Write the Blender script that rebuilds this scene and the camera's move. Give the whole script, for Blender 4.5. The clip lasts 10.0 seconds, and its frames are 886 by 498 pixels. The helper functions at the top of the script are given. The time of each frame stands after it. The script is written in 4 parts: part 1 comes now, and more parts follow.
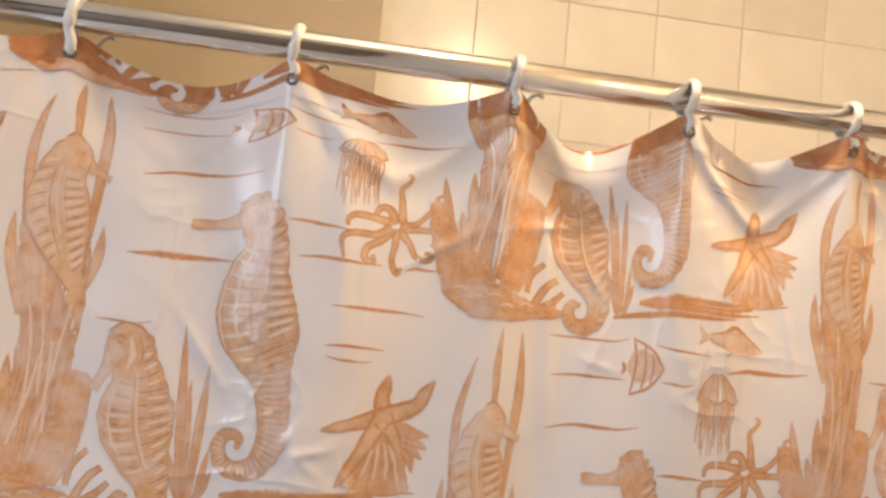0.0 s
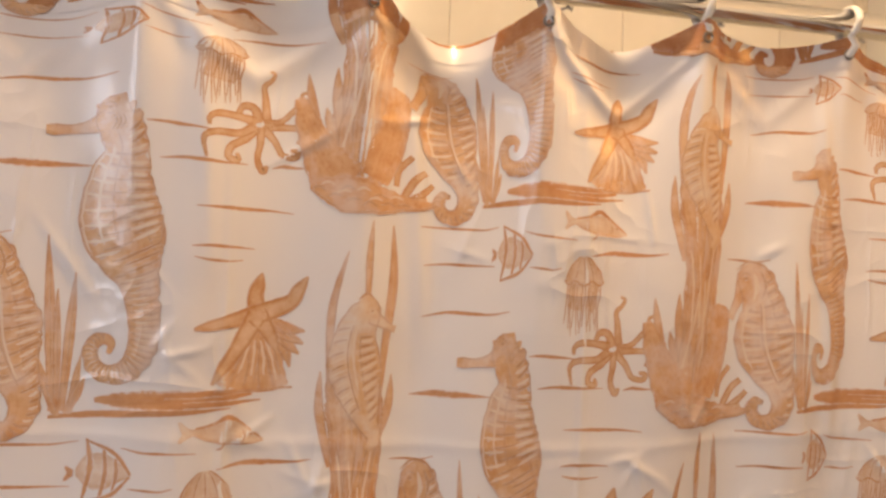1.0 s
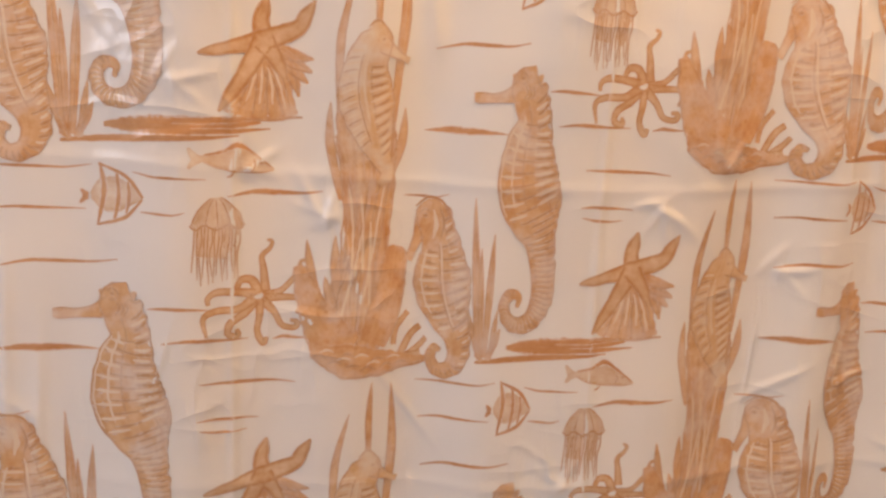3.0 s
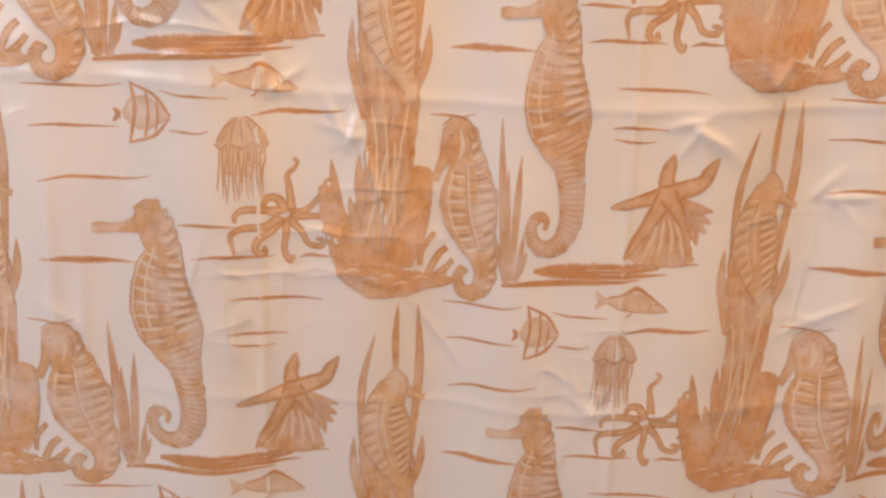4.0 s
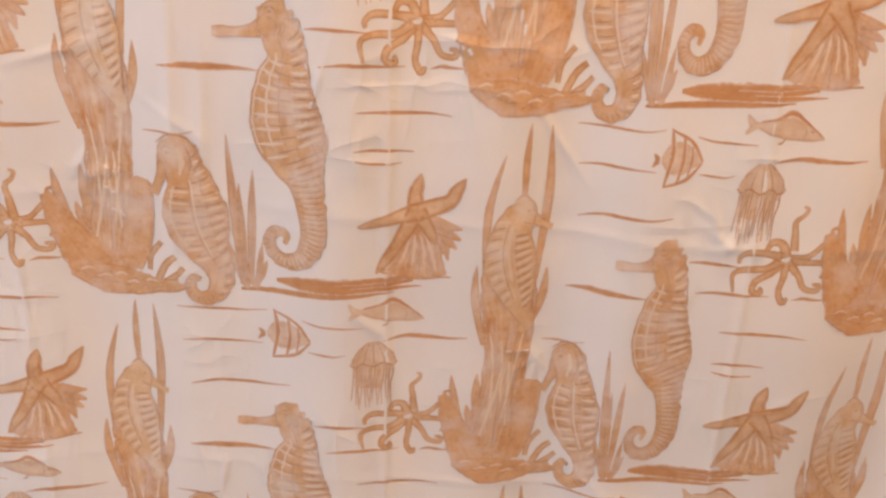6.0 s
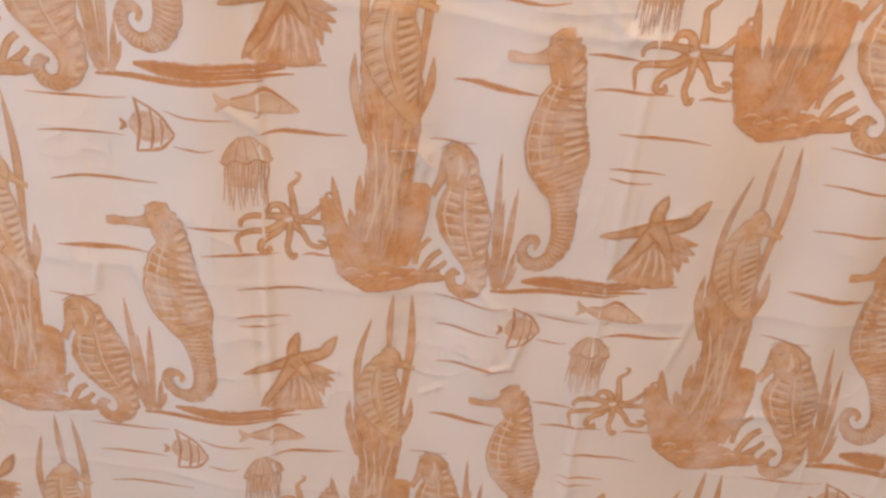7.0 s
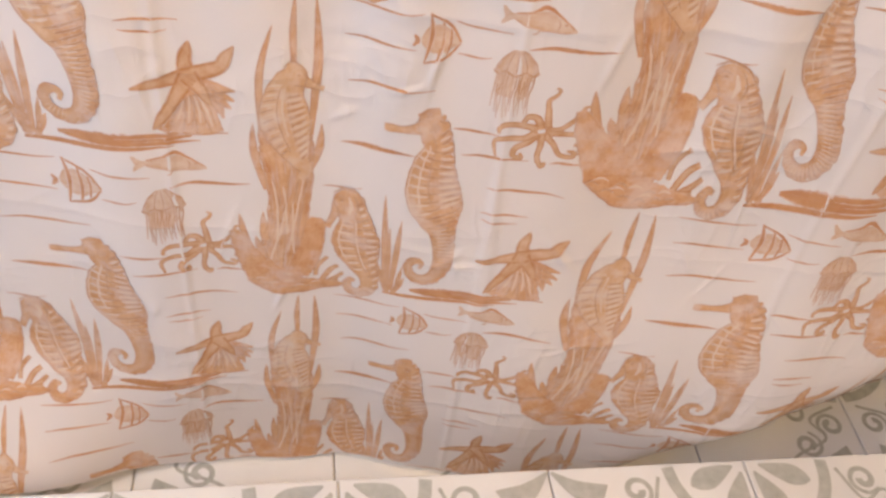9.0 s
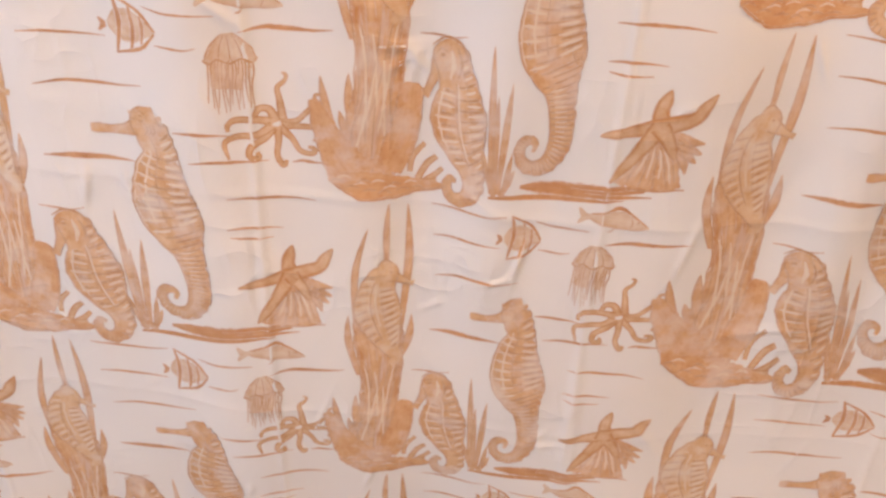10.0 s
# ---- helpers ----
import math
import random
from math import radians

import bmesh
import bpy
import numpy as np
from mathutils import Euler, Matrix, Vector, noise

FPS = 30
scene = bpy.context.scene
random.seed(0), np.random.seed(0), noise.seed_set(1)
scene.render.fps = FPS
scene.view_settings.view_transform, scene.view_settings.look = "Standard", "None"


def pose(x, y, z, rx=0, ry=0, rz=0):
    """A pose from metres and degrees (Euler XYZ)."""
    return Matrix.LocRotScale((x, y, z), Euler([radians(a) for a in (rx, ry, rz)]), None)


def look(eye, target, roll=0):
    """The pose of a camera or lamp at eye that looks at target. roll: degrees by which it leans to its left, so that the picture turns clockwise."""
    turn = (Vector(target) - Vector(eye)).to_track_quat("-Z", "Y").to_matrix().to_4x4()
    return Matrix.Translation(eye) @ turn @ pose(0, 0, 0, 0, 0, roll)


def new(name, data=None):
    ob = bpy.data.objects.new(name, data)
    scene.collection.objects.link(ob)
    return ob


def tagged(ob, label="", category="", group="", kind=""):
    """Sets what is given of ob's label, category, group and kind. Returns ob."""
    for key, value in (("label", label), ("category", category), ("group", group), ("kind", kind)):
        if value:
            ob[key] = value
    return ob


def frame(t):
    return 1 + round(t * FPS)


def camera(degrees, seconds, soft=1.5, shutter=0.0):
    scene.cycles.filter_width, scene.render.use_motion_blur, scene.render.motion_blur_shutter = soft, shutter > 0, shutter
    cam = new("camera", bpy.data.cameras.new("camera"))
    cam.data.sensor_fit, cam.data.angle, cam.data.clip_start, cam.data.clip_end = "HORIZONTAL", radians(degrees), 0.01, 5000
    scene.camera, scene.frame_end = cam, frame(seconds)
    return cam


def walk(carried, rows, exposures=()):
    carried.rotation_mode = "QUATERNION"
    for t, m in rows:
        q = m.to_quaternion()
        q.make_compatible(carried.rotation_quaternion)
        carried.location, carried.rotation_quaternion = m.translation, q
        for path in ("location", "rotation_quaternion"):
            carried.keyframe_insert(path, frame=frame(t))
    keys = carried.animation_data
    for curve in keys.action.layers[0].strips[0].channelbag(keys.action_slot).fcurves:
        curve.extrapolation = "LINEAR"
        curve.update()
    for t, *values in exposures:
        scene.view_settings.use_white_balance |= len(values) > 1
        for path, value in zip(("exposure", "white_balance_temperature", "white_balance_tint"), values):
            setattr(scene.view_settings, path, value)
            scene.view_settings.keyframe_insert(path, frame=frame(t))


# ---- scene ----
cam = camera(52.9, 10.0, soft=2.8)
PATH = [
    (0, (-0.095, 0.06, 1.552), (0.223, 2.028, 1.709), 5.2),
    (0.5, (-0.057, 0.055, 1.519), (0.36, 2.01, 1.591), 4.4),
    (1, (-0.045, 0.04, 1.519), (0.456, 1.977, 1.532), 2.2),
    (1.5, (-0.026, 0.028, 1.504), (0.451, 1.969, 1.445), 2.6),
    (2, (-0.01, 0.026, 1.481), (0.454, 1.967, 1.341), 2.3),
    (2.5, (0.008, 0.037, 1.464), (0.426, 1.969, 1.163), 2.2),
    (2.7, (0.012, 0.05, 1.441), (0.414, 1.979, 1.098), 2.5),
    (3.8, (0.131, 0.051, 1.434), (0.14, 1.98, 0.905), 0.7),
    (4, (0.133, 0.05, 1.428), (0.172, 1.971, 0.872), 1.4),
    (4.5, (0.149, 0.062, 1.415), (0.273, 1.94, 0.738), -0.1),
    (5, (0.162, 0.056, 1.4), (0.162, 1.899, 0.623), 0.1),
    (5.2, (0.145, 0.049, 1.382), (0.084, 1.9, 0.627), 0.4),
    (6.3, (0.028, 0.081, 1.337), (0.059, 1.9, 0.507), 4.6),
    (6.5, (0.077, 0.074, 1.331), (0.157, 1.87, 0.454), 6.4),
    (7, (0.139, 0.127, 1.278), (0.175, 1.794, 0.174), 4.8),
    (7.2, (0.137, 0.166, 1.259), (0.231, 1.757, 0.052), 4.0),
    (7.5, (0.171, 0.152, 1.22), (0.24, 1.716, -0.024), 4.2),
    (8, (0.186, 0.155, 1.175), (0.28, 1.629, -0.173), 5.0),
    (8.5, (0.192, 0.151, 1.133), (0.348, 1.529, -0.308), 8.9),
    (9, (0.199, 0.143, 1.145), (0.353, 1.543, -0.275), 8.7),
    (9.5, (0.184, 0.13, 1.173), (0.273, 1.621, -0.157), 7.0),
    (10, (0.179, 0.124, 1.214), (0.152, 1.74, 0.035), 2.9),
]
EXPO = [(0.0, -0.92, 7150, 14), (0.5, -1.10, 7700, 18), (1.5, -1.04, 8050, 19), (2.5, -0.94, 8200, 20), (5.0, -0.60, 7950, 21), (7.0, -0.56, 8050, 21), (8.6, -0.22, 7200, 18), (9.2, -0.20, 7150, 18), (10.0, -0.22, 7400, 19)]
walk(cam, [(t, look(eye, target, roll)) for t, eye, target, roll in PATH], EXPO)

# ---- light: cool daylight from the room's window, a warm lamp under the ceiling ----
world = bpy.data.worlds.new("world")
world.use_nodes = True
scene.world = world
sky = world.node_tree.nodes.new("ShaderNodeTexSky")
sky.sky_type, sky.sun_disc, sky.sun_elevation, sky.sun_rotation = "NISHITA", False, radians(38), radians(200)
world.node_tree.links.new(sky.outputs[0], world.node_tree.nodes["Background"].inputs[0])
world.node_tree.nodes["Background"].inputs[1].default_value = 0.1


def lamp(name, m, energy, colour, sx, sy, kind="AREA"):
    data = bpy.data.lights.new(name, kind)
    data.energy, data.color = energy, colour
    if kind == "AREA":
        data.shape, data.size, data.size_y = "RECTANGLE", sx, sy
    else:
        data.shadow_soft_size = sx
    ob = new(name, data)
    ob.matrix_world = m
    return ob


LAMP = (0.40, 0.70, 2.37)
lamp("lamp_light", pose(LAMP[0], LAMP[1], LAMP[2]), 47.0, (1.0, 0.80, 0.52), 0.05, 0.05, "POINT")
# Unseen warm fill, added to brighten the right side of the curtain.
lamp("wall_lamp_light", pose(1.32, 0.50, 2.12), 12.0, (1.0, 0.50, 0.14), 0.06, 0.06, "POINT")
lamp("window_light", look((-1.46, -0.42, 1.86), (1.10, 0.00, 0.20)), 45.0, (0.66, 0.79, 1.0), 0.9, 0.6)


# ---- materials ----
class Mat:
    """A node material with a few shorthands."""

    def __init__(self, name):
        self.m = bpy.data.materials.new(name)
        self.m.use_nodes = True
        self.t = self.m.node_tree
        self.bsdf = self.t.nodes["Principled BSDF"]
        self.out = self.t.nodes["Material Output"]

    def node(self, kind, **values):
        n = self.t.nodes.new(kind)
        for key, value in values.items():
            n.inputs[key.replace("_", " ")].default_value = value
        return n

    def link(self, a, b):
        self.t.links.new(a, b)

    def coords(self, kind="Object", scale=(1, 1, 1)):
        c = self.t.nodes.new("ShaderNodeTexCoord")
        m = self.node("ShaderNodeMapping", Scale=scale)
        self.link(c.outputs[kind], m.inputs[0])
        return m.outputs[0]

    def noise(self, vec, scale, detail=4.0, rough=0.55):
        n = self.node("ShaderNodeTexNoise", Scale=scale, Detail=detail, Roughness=rough)
        self.link(vec, n.inputs["Vector"])
        return n.outputs["Fac"]

    def ramp(self, fac, *stops):
        r = self.t.nodes.new("ShaderNodeValToRGB")
        for k, (p, c) in enumerate(stops):
            e = r.color_ramp.elements[k] if k < 2 else r.color_ramp.elements.new(p)
            e.position, e.color = p, (*c, 1) if len(c) == 3 else c
        self.link(fac, r.inputs[0])
        return r.outputs[0]

    def math(self, op, a, b=None):
        n = self.t.nodes.new("ShaderNodeMath")
        n.operation = op
        for k, v in enumerate((a, b)):
            if v is None:
                continue
            if isinstance(v, (int, float)):
                n.inputs[k].default_value = v
            else:
                self.link(v, n.inputs[k])
        return n.outputs[0]

    def mix(self, fac, a, b, blend="MIX"):
        n = self.t.nodes.new("ShaderNodeMix")
        n.data_type, n.blend_type = "RGBA", blend
        for sock, v in ((n.inputs[0], fac), (n.inputs[6], a), (n.inputs[7], b)):
            if isinstance(v, (int, float)):
                sock.default_value = v
            elif isinstance(v, tuple):
                sock.default_value = (*v, 1)
            else:
                self.link(v, sock)
        return n.outputs[2]

    def bump(self, height, strength, distance):
        b = self.node("ShaderNodeBump", Strength=strength, Distance=distance)
        self.link(height, b.inputs["Height"])
        self.link(b.outputs[0], self.bsdf.inputs["Normal"])
        return b

    def set(self, **values):
        for key, value in values.items():
            s = self.bsdf.inputs[key.replace("_", " ")]
            if isinstance(value, (int, float)):
                s.default_value = value
            elif isinstance(value, tuple):
                s.default_value = (*value, 1)
            else:
                self.link(value, s)
        return self


GLOSS = 0.23


def vinyl_relief(m):
    """Crumples of thin plastic sheet: soft dents, and sharp short creases here and there."""
    v = m.coords("Object", (1, 1, 1))
    soft = m.noise(v, 7.0, 2.0)
    total = m.math("MULTIPLY", soft, 1.3)
    for scale, turn, amount in (((16, 4, 3.0), 0.0, 0.22), ((5, 4, 13), 0.35, 0.20), ((11, 4, 9), -0.9, 0.16)):
        c = m.t.nodes.new("ShaderNodeTexCoord")
        mp = m.node("ShaderNodeMapping", Scale=scale, Rotation=(0, turn, 0))
        m.link(c.outputs["Object"], mp.inputs[0])
        n = m.noise(mp.outputs[0], 1.1, 2.0, 0.5)
        ridge = m.math("SUBTRACT", 1.0, m.math("MULTIPLY", m.math("ABSOLUTE", m.math("SUBTRACT", n, 0.5)), 14.0))
        ridge = m.math("POWER", m.math("MAXIMUM", ridge, 0.0), 1.5)
        spot = m.math("MAXIMUM", m.math("MULTIPLY", m.math("SUBTRACT", m.noise(v, 5.0 + 3 * amount, 1.0), 0.50), 6.0), 0.0)
        total = m.math("ADD", total, m.math("MULTIPLY", m.math("MULTIPLY", ridge, m.math("MINIMUM", spot, 1.0)), amount))
    return total


def sheet_material():
    m = Mat("white_vinyl")
    v = m.coords()
    col = m.ramp(m.noise(v, 3.0, 3.0), (0.3, (0.81, 0.765, 0.755)), (0.7, (0.855, 0.82, 0.81)))
    m.set(Base_Color=col, Roughness=GLOSS, Specular_IOR_Level=0.36)
    b = m.bump(vinyl_relief(m), 0.9, 0.006)
    tr = m.node("ShaderNodeBsdfTranslucent")
    tr.inputs[0].default_value = (0.78, 0.58, 0.42, 1)
    mixer = m.node("ShaderNodeMixShader", Fac=0.05)
    m.link(m.bsdf.outputs[0], mixer.inputs[1])
    m.link(tr.outputs[0], mixer.inputs[2])
    m.link(mixer.outputs[0], m.out.inputs[0])
    return m.m


def ink_material(name, light, dark, streaks=0.0, fade=0.35, edge=0.5, spots=0.0, gaps=0.0, soft=5.0, bound=0.86, bleach=0.0):
    """Watercolour print: u runs along a stroke in metres, v across it from -1 to 1."""
    m = Mat(name)
    uv = m.t.nodes.new("ShaderNodeUVMap")
    uv.uv_map = "UVMap"
    sep = m.t.nodes.new("ShaderNodeSeparateXYZ")
    m.link(uv.outputs[0], sep.inputs[0])
    along, across = sep.outputs[0], sep.outputs[1]
    obj = m.coords()
    wash = m.noise(obj, 55.0, 4.0, 0.65)
    fine = m.noise(obj, 420.0, 3.0, 0.6)
    tone = m.math("MULTIPLY", m.math("ADD", m.math("MULTIPLY", m.math("SUBTRACT", wash, 0.5), 1.7), 0.5), 0.75)
    tone = m.math("ADD", tone, m.math("MULTIPLY", fine, 0.25))
    a = m.math("ABSOLUTE", across)
    rim = m.math("POWER", m.math("MINIMUM", m.math("MULTIPLY", a, 1.12), 1.0), 4.0)
    tone = m.math("ADD", tone, m.math("MULTIPLY", rim, edge))
    if spots:
        vor = m.node("ShaderNodeTexVoronoi", Scale=150.0)
        m.link(obj, vor.inputs["Vector"])
        dots = m.math("LESS_THAN", vor.outputs["Distance"], 0.30)
        tone = m.math("ADD", tone, m.math("MULTIPLY", dots, spots))
    if streaks:
        comb = m.t.nodes.new("ShaderNodeCombineXYZ")
        m.link(m.math("MULTIPLY", along, 11.0), comb.inputs[0])
        m.link(m.math("MULTIPLY", across, 3.6), comb.inputs[1])
        st = m.noise(comb.outputs[0], 1.3, 3.0, 0.5)
        tone = m.math("ADD", tone, m.math("MULTIPLY", m.math("SUBTRACT", st, 0.45), streaks))
    col = m.ramp(tone, (0.12, light), (0.95, dark))
    worn = m.math("ADD", m.math("MULTIPLY", m.math("SUBTRACT", a, bound), soft), m.math("MULTIPLY", m.math("SUBTRACT", m.noise(obj, 230.0, 3.0), 0.5), 1.6))
    hole = m.math("MULTIPLY", m.math("MINIMUM", m.math("MAXIMUM", worn, 0.0), 1.0), fade)
    if gaps:
        slit = m.math("MULTIPLY", m.math("MINIMUM", m.math("MAXIMUM", m.math("MULTIPLY", m.math("SUBTRACT", st, 0.52), 9.0), 0.0), 1.0), gaps)
        hole = m.math("MAXIMUM", hole, slit)
    if bleach:
        thin = m.math("MULTIPLY", m.math("SUBTRACT", m.noise(obj, 26.0, 3.0, 0.6), 0.46), 5.0)
        hole = m.math("MAXIMUM", hole, m.math("MULTIPLY", m.math("MINIMUM", m.math("MAXIMUM", thin, 0.0), 1.0), bleach))
    col = m.mix(hole, col, (0.832, 0.792, 0.782))
    m.set(Base_Color=col, Roughness=GLOSS, Specular_IOR_Level=0.36)
    m.bump(vinyl_relief(m), 0.9, 0.006)
    tr = m.node("ShaderNodeBsdfTranslucent")
    m.link(col, tr.inputs[0])
    mixer = m.node("ShaderNodeMixShader", Fac=0.05)
    m.link(m.bsdf.outputs[0], mixer.inputs[1])
    m.link(tr.outputs[0], mixer.inputs[2])
    m.link(mixer.outputs[0], m.out.inputs[0])
    return m.m


TAN, RUST = (0.74, 0.41, 0.22), (0.54, 0.20, 0.065)
SHEET = sheet_material()
INK_BODY = ink_material("ink_ribbed", (0.83, 0.58, 0.38), (0.63, 0.285, 0.115), streaks=0.5, edge=0.10, fade=0.4, soft=8.0, bound=0.92, bleach=0.5)
INK_KNOB = ink_material("ink_mottled", (0.84, 0.64, 0.46), (0.68, 0.37, 0.175), streaks=0.4, edge=0.12, fade=0.4, soft=8.0, bound=0.92, bleach=0.55)
INK_WEED = ink_material("ink_streaked", (0.83, 0.58, 0.38), (0.62, 0.27, 0.10), streaks=1.5, edge=0.22, gaps=0.40, fade=0.5, soft=7.0, bound=0.9, bleach=0.45)
INK_WASH = ink_material("ink_wash", (0.81, 0.52, 0.32), (0.64, 0.295, 0.125), streaks=0.6, edge=0.12, fade=0.45, spots=0.16, soft=7.0, bound=0.9, bleach=0.4)
INK_LINE = ink_material("ink_line", TAN, RUST, streaks=1.3, fade=0.95, edge=0.0, gaps=0.4, soft=1.8, bound=0.5)
INK_BANK = ink_material("ink_bank", (0.72, 0.39, 0.20), (0.55, 0.22, 0.08), streaks=1.0, fade=0.9, edge=0.0, gaps=0.15, soft=2.4, bound=0.66)
INK_ARM = ink_material("ink_arm", (0.82, 0.61, 0.44), (0.58, 0.26, 0.10), edge=0.60, fade=0.4, soft=4.0)
INK_BAND = ink_material("ink_doubled", (0.64, 0.32, 0.16), (0.42, 0.15, 0.055), streaks=0.6, edge=0.2)
INK_FAINT = ink_material("ink_faint", (0.84, 0.72, 0.62), (0.66, 0.40, 0.24), streaks=1.0, fade=0.6, edge=0.30, gaps=0.3)
INK_PEN = ink_material("ink_pen", (0.67, 0.37, 0.185), (0.51, 0.205, 0.075), fade=0.75, edge=0.0, soft=1.6, bound=0.45, bleach=0.45)
INK_PALE = ink_material("ink_pale", (0.84, 0.71, 0.60), (0.78, 0.56, 0.40), fade=0.4, edge=0.0, soft=2.0, bound=0.6)


def plain(name, colour, rough, metal=0.0, var=0.1, scale=12.0, relief=0.0, spec=0.5):
    m = Mat(name)
    f = m.noise(m.coords(), scale, 5.0)
    lo, hi = tuple(c * (1 - var) for c in colour), tuple(min(1.0, c * (1 + var)) for c in colour)
    m.set(Base_Color=m.ramp(f, (0.3, lo), (0.7, hi)), Roughness=rough, Metallic=metal, Specular_IOR_Level=spec)
    if relief:
        m.bump(m.noise(m.coords(), scale * 6, 4.0), relief, 0.002)
    return m.m


CHROME = plain("chrome", (0.78, 0.78, 0.78), 0.07, 1.0, 0.05, 30.0)
HOOK = plain("white_plastic", (0.82, 0.80, 0.76), 0.3, 0.0, 0.04)
EYELET = plain("eyelet_metal", (0.28, 0.25, 0.22), 0.3, 1.0, 0.1)
PAINT = plain("cream_paint", (0.70, 0.66, 0.60), 0.6, 0.0, 0.05, 4.0, 0.15)
# Dark only to shape light: dark reflections in the rod, less bounce.
DARK_WALL = plain("dark_unseen_wall", (0.20, 0.17, 0.15), 0.6, 0.0, 0.06, 4.0, 0.15)
DARK_BEIGE = plain("dark_beige_matte", (0.50, 0.42, 0.31), 0.7, 0.0, 0.08, 6.0, 0.2)
CEIL = plain("ceiling_paint", (0.74, 0.70, 0.62), 0.7, 0.0, 0.04, 5.0, 0.1)
GROUT = plain("grout", (0.74, 0.69, 0.60), 0.9, 0.0, 0.2, 40.0, 0.3)
GREY_INK = plain("tile_grey_ink", (0.42, 0.45, 0.45), 0.25, 0.0, 0.14, 60.0)
BRASS = plain("lamp_rim", (0.5, 0.48, 0.45), 0.3, 1.0)


def tile_material(name, colour, rough):
    m = Mat(name)
    info = m.t.nodes.new("ShaderNodeObjectInfo")
    f = m.noise(m.coords(), 7.0, 5.0)
    base = m.ramp(f, (0.3, tuple(c * 0.9 for c in colour)), (0.7, colour))
    tint = m.ramp(info.outputs["Random"], (0.0, (0.90, 0.89, 0.87)), (1.0, (1.0, 1.0, 1.0)))
    m.set(Base_Color=m.mix(1.0, base, tint, "MULTIPLY"), Roughness=rough)
    m.bump(m.noise(m.coords(), 14.0, 3.0), 0.12, 0.004)
    return m.m


WALL_TILE = tile_material("cream_wall_tile", (0.88, 0.85, 0.79), 0.22)
FLOOR_TILE = tile_material("white_floor_tile", (0.82, 0.86, 0.91), 0.25)


# ---- mesh helpers ----
def mesh_object(name, verts, faces, material, parent=None, label="", uvs=None, smooth=False):
    me = bpy.data.meshes.new(name)
    me.from_pydata(verts, [], faces)
    me.materials.append(material)
    if uvs is not None:
        layer = me.uv_layers.new(name="UVMap")
        idx = np.empty(len(me.loops), dtype=np.int32)
        me.loops.foreach_get("vertex_index", idx)
        layer.data.foreach_set("uv", np.asarray(uvs, dtype=np.float32)[idx].ravel())
    if smooth:
        me.polygons.foreach_set("use_smooth", [True] * len(me.polygons))
    me.update()
    ob = new(name, me)
    ob.parent = parent
    if label:
        tagged(ob, label)
    return ob


def part(name, bm, material, parent=None, label="", smooth=False):
    me = bpy.data.meshes.new(name)
    bm.to_mesh(me)
    bm.free()
    me.materials.append(material)
    if smooth:
        me.polygons.foreach_set("use_smooth", [True] * len(me.polygons))
    ob = new(name, me)
    ob.parent = parent
    if label:
        tagged(ob, label)
    return ob


def box(x0, y0, z0, x1, y1, z1, bevel=0.0):
    bm = bmesh.new()
    bmesh.ops.create_cube(bm, size=1.0, matrix=Matrix.Translation(((x0 + x1) / 2, (y0 + y1) / 2, (z0 + z1) / 2)) @ Matrix.Diagonal((x1 - x0, y1 - y0, z1 - z0, 1)))
    if bevel:
        bmesh.ops.bevel(bm, geom=bm.edges[:], offset=bevel, segments=2, affect="EDGES", profile=0.6)
    return bm


def tube(points, radius, seg=10, closed=False):
    """A round bar along points."""
    bm = bmesh.new()
    pts = [Vector(p) for p in points]
    rings = []
    n = len(pts)
    for k, p in enumerate(pts):
        a = pts[(k - 1) % n] if closed or k else pts[0]
        b = pts[(k + 1) % n] if closed or k < n - 1 else pts[-1]
        q = (b - a).to_track_quat("Z", "X" if abs((b - a).normalized().x) < 0.9 else "Y")
        r = radius[k] if isinstance(radius, (list, tuple)) else radius
        rings.append([bm.verts.new(p + q @ Vector((r * math.cos(2 * math.pi * j / seg), r * math.sin(2 * math.pi * j / seg), 0))) for j in range(seg)])
    for k in range(n if closed else n - 1):
        A, B = rings[k], rings[(k + 1) % n]
        for j in range(seg):
            bm.faces.new((A[j], A[(j + 1) % seg], B[(j + 1) % seg], B[j]))
    if not closed:
        bm.faces.new(rings[0][::-1])
        bm.faces.new(rings[-1])
    bmesh.ops.recalc_face_normals(bm, faces=bm.faces[:])
    return bm


# ---- the curtain's shape: u across, v up, both in metres of sheet ----
ROD_Z, ROD_Y, TOP, HEM = 1.797, 0.9, 1.782, -0.115
HOOKS = [-0.61, -0.46, -0.316, -0.117, 0.097, 0.278, 0.457, 0.64, 0.83, 1.02, 1.21, 1.385]
SAG = [0.02, 0.02, 0.030, 0.022, 0.040, 0.034, 0.016, 0.03, 0.03, 0.02, 0.02]
BOW = [0.02, -0.02, 0.030, 0.026, 0.062, 0.045, 0.020, 0.03, 0.03, 0.02, 0.02]
U0, U1 = -0.635, 1.405


def smooth(t):
    t = np.clip(t, 0.0, 1.0)
    return t * t * (3 - 2 * t)


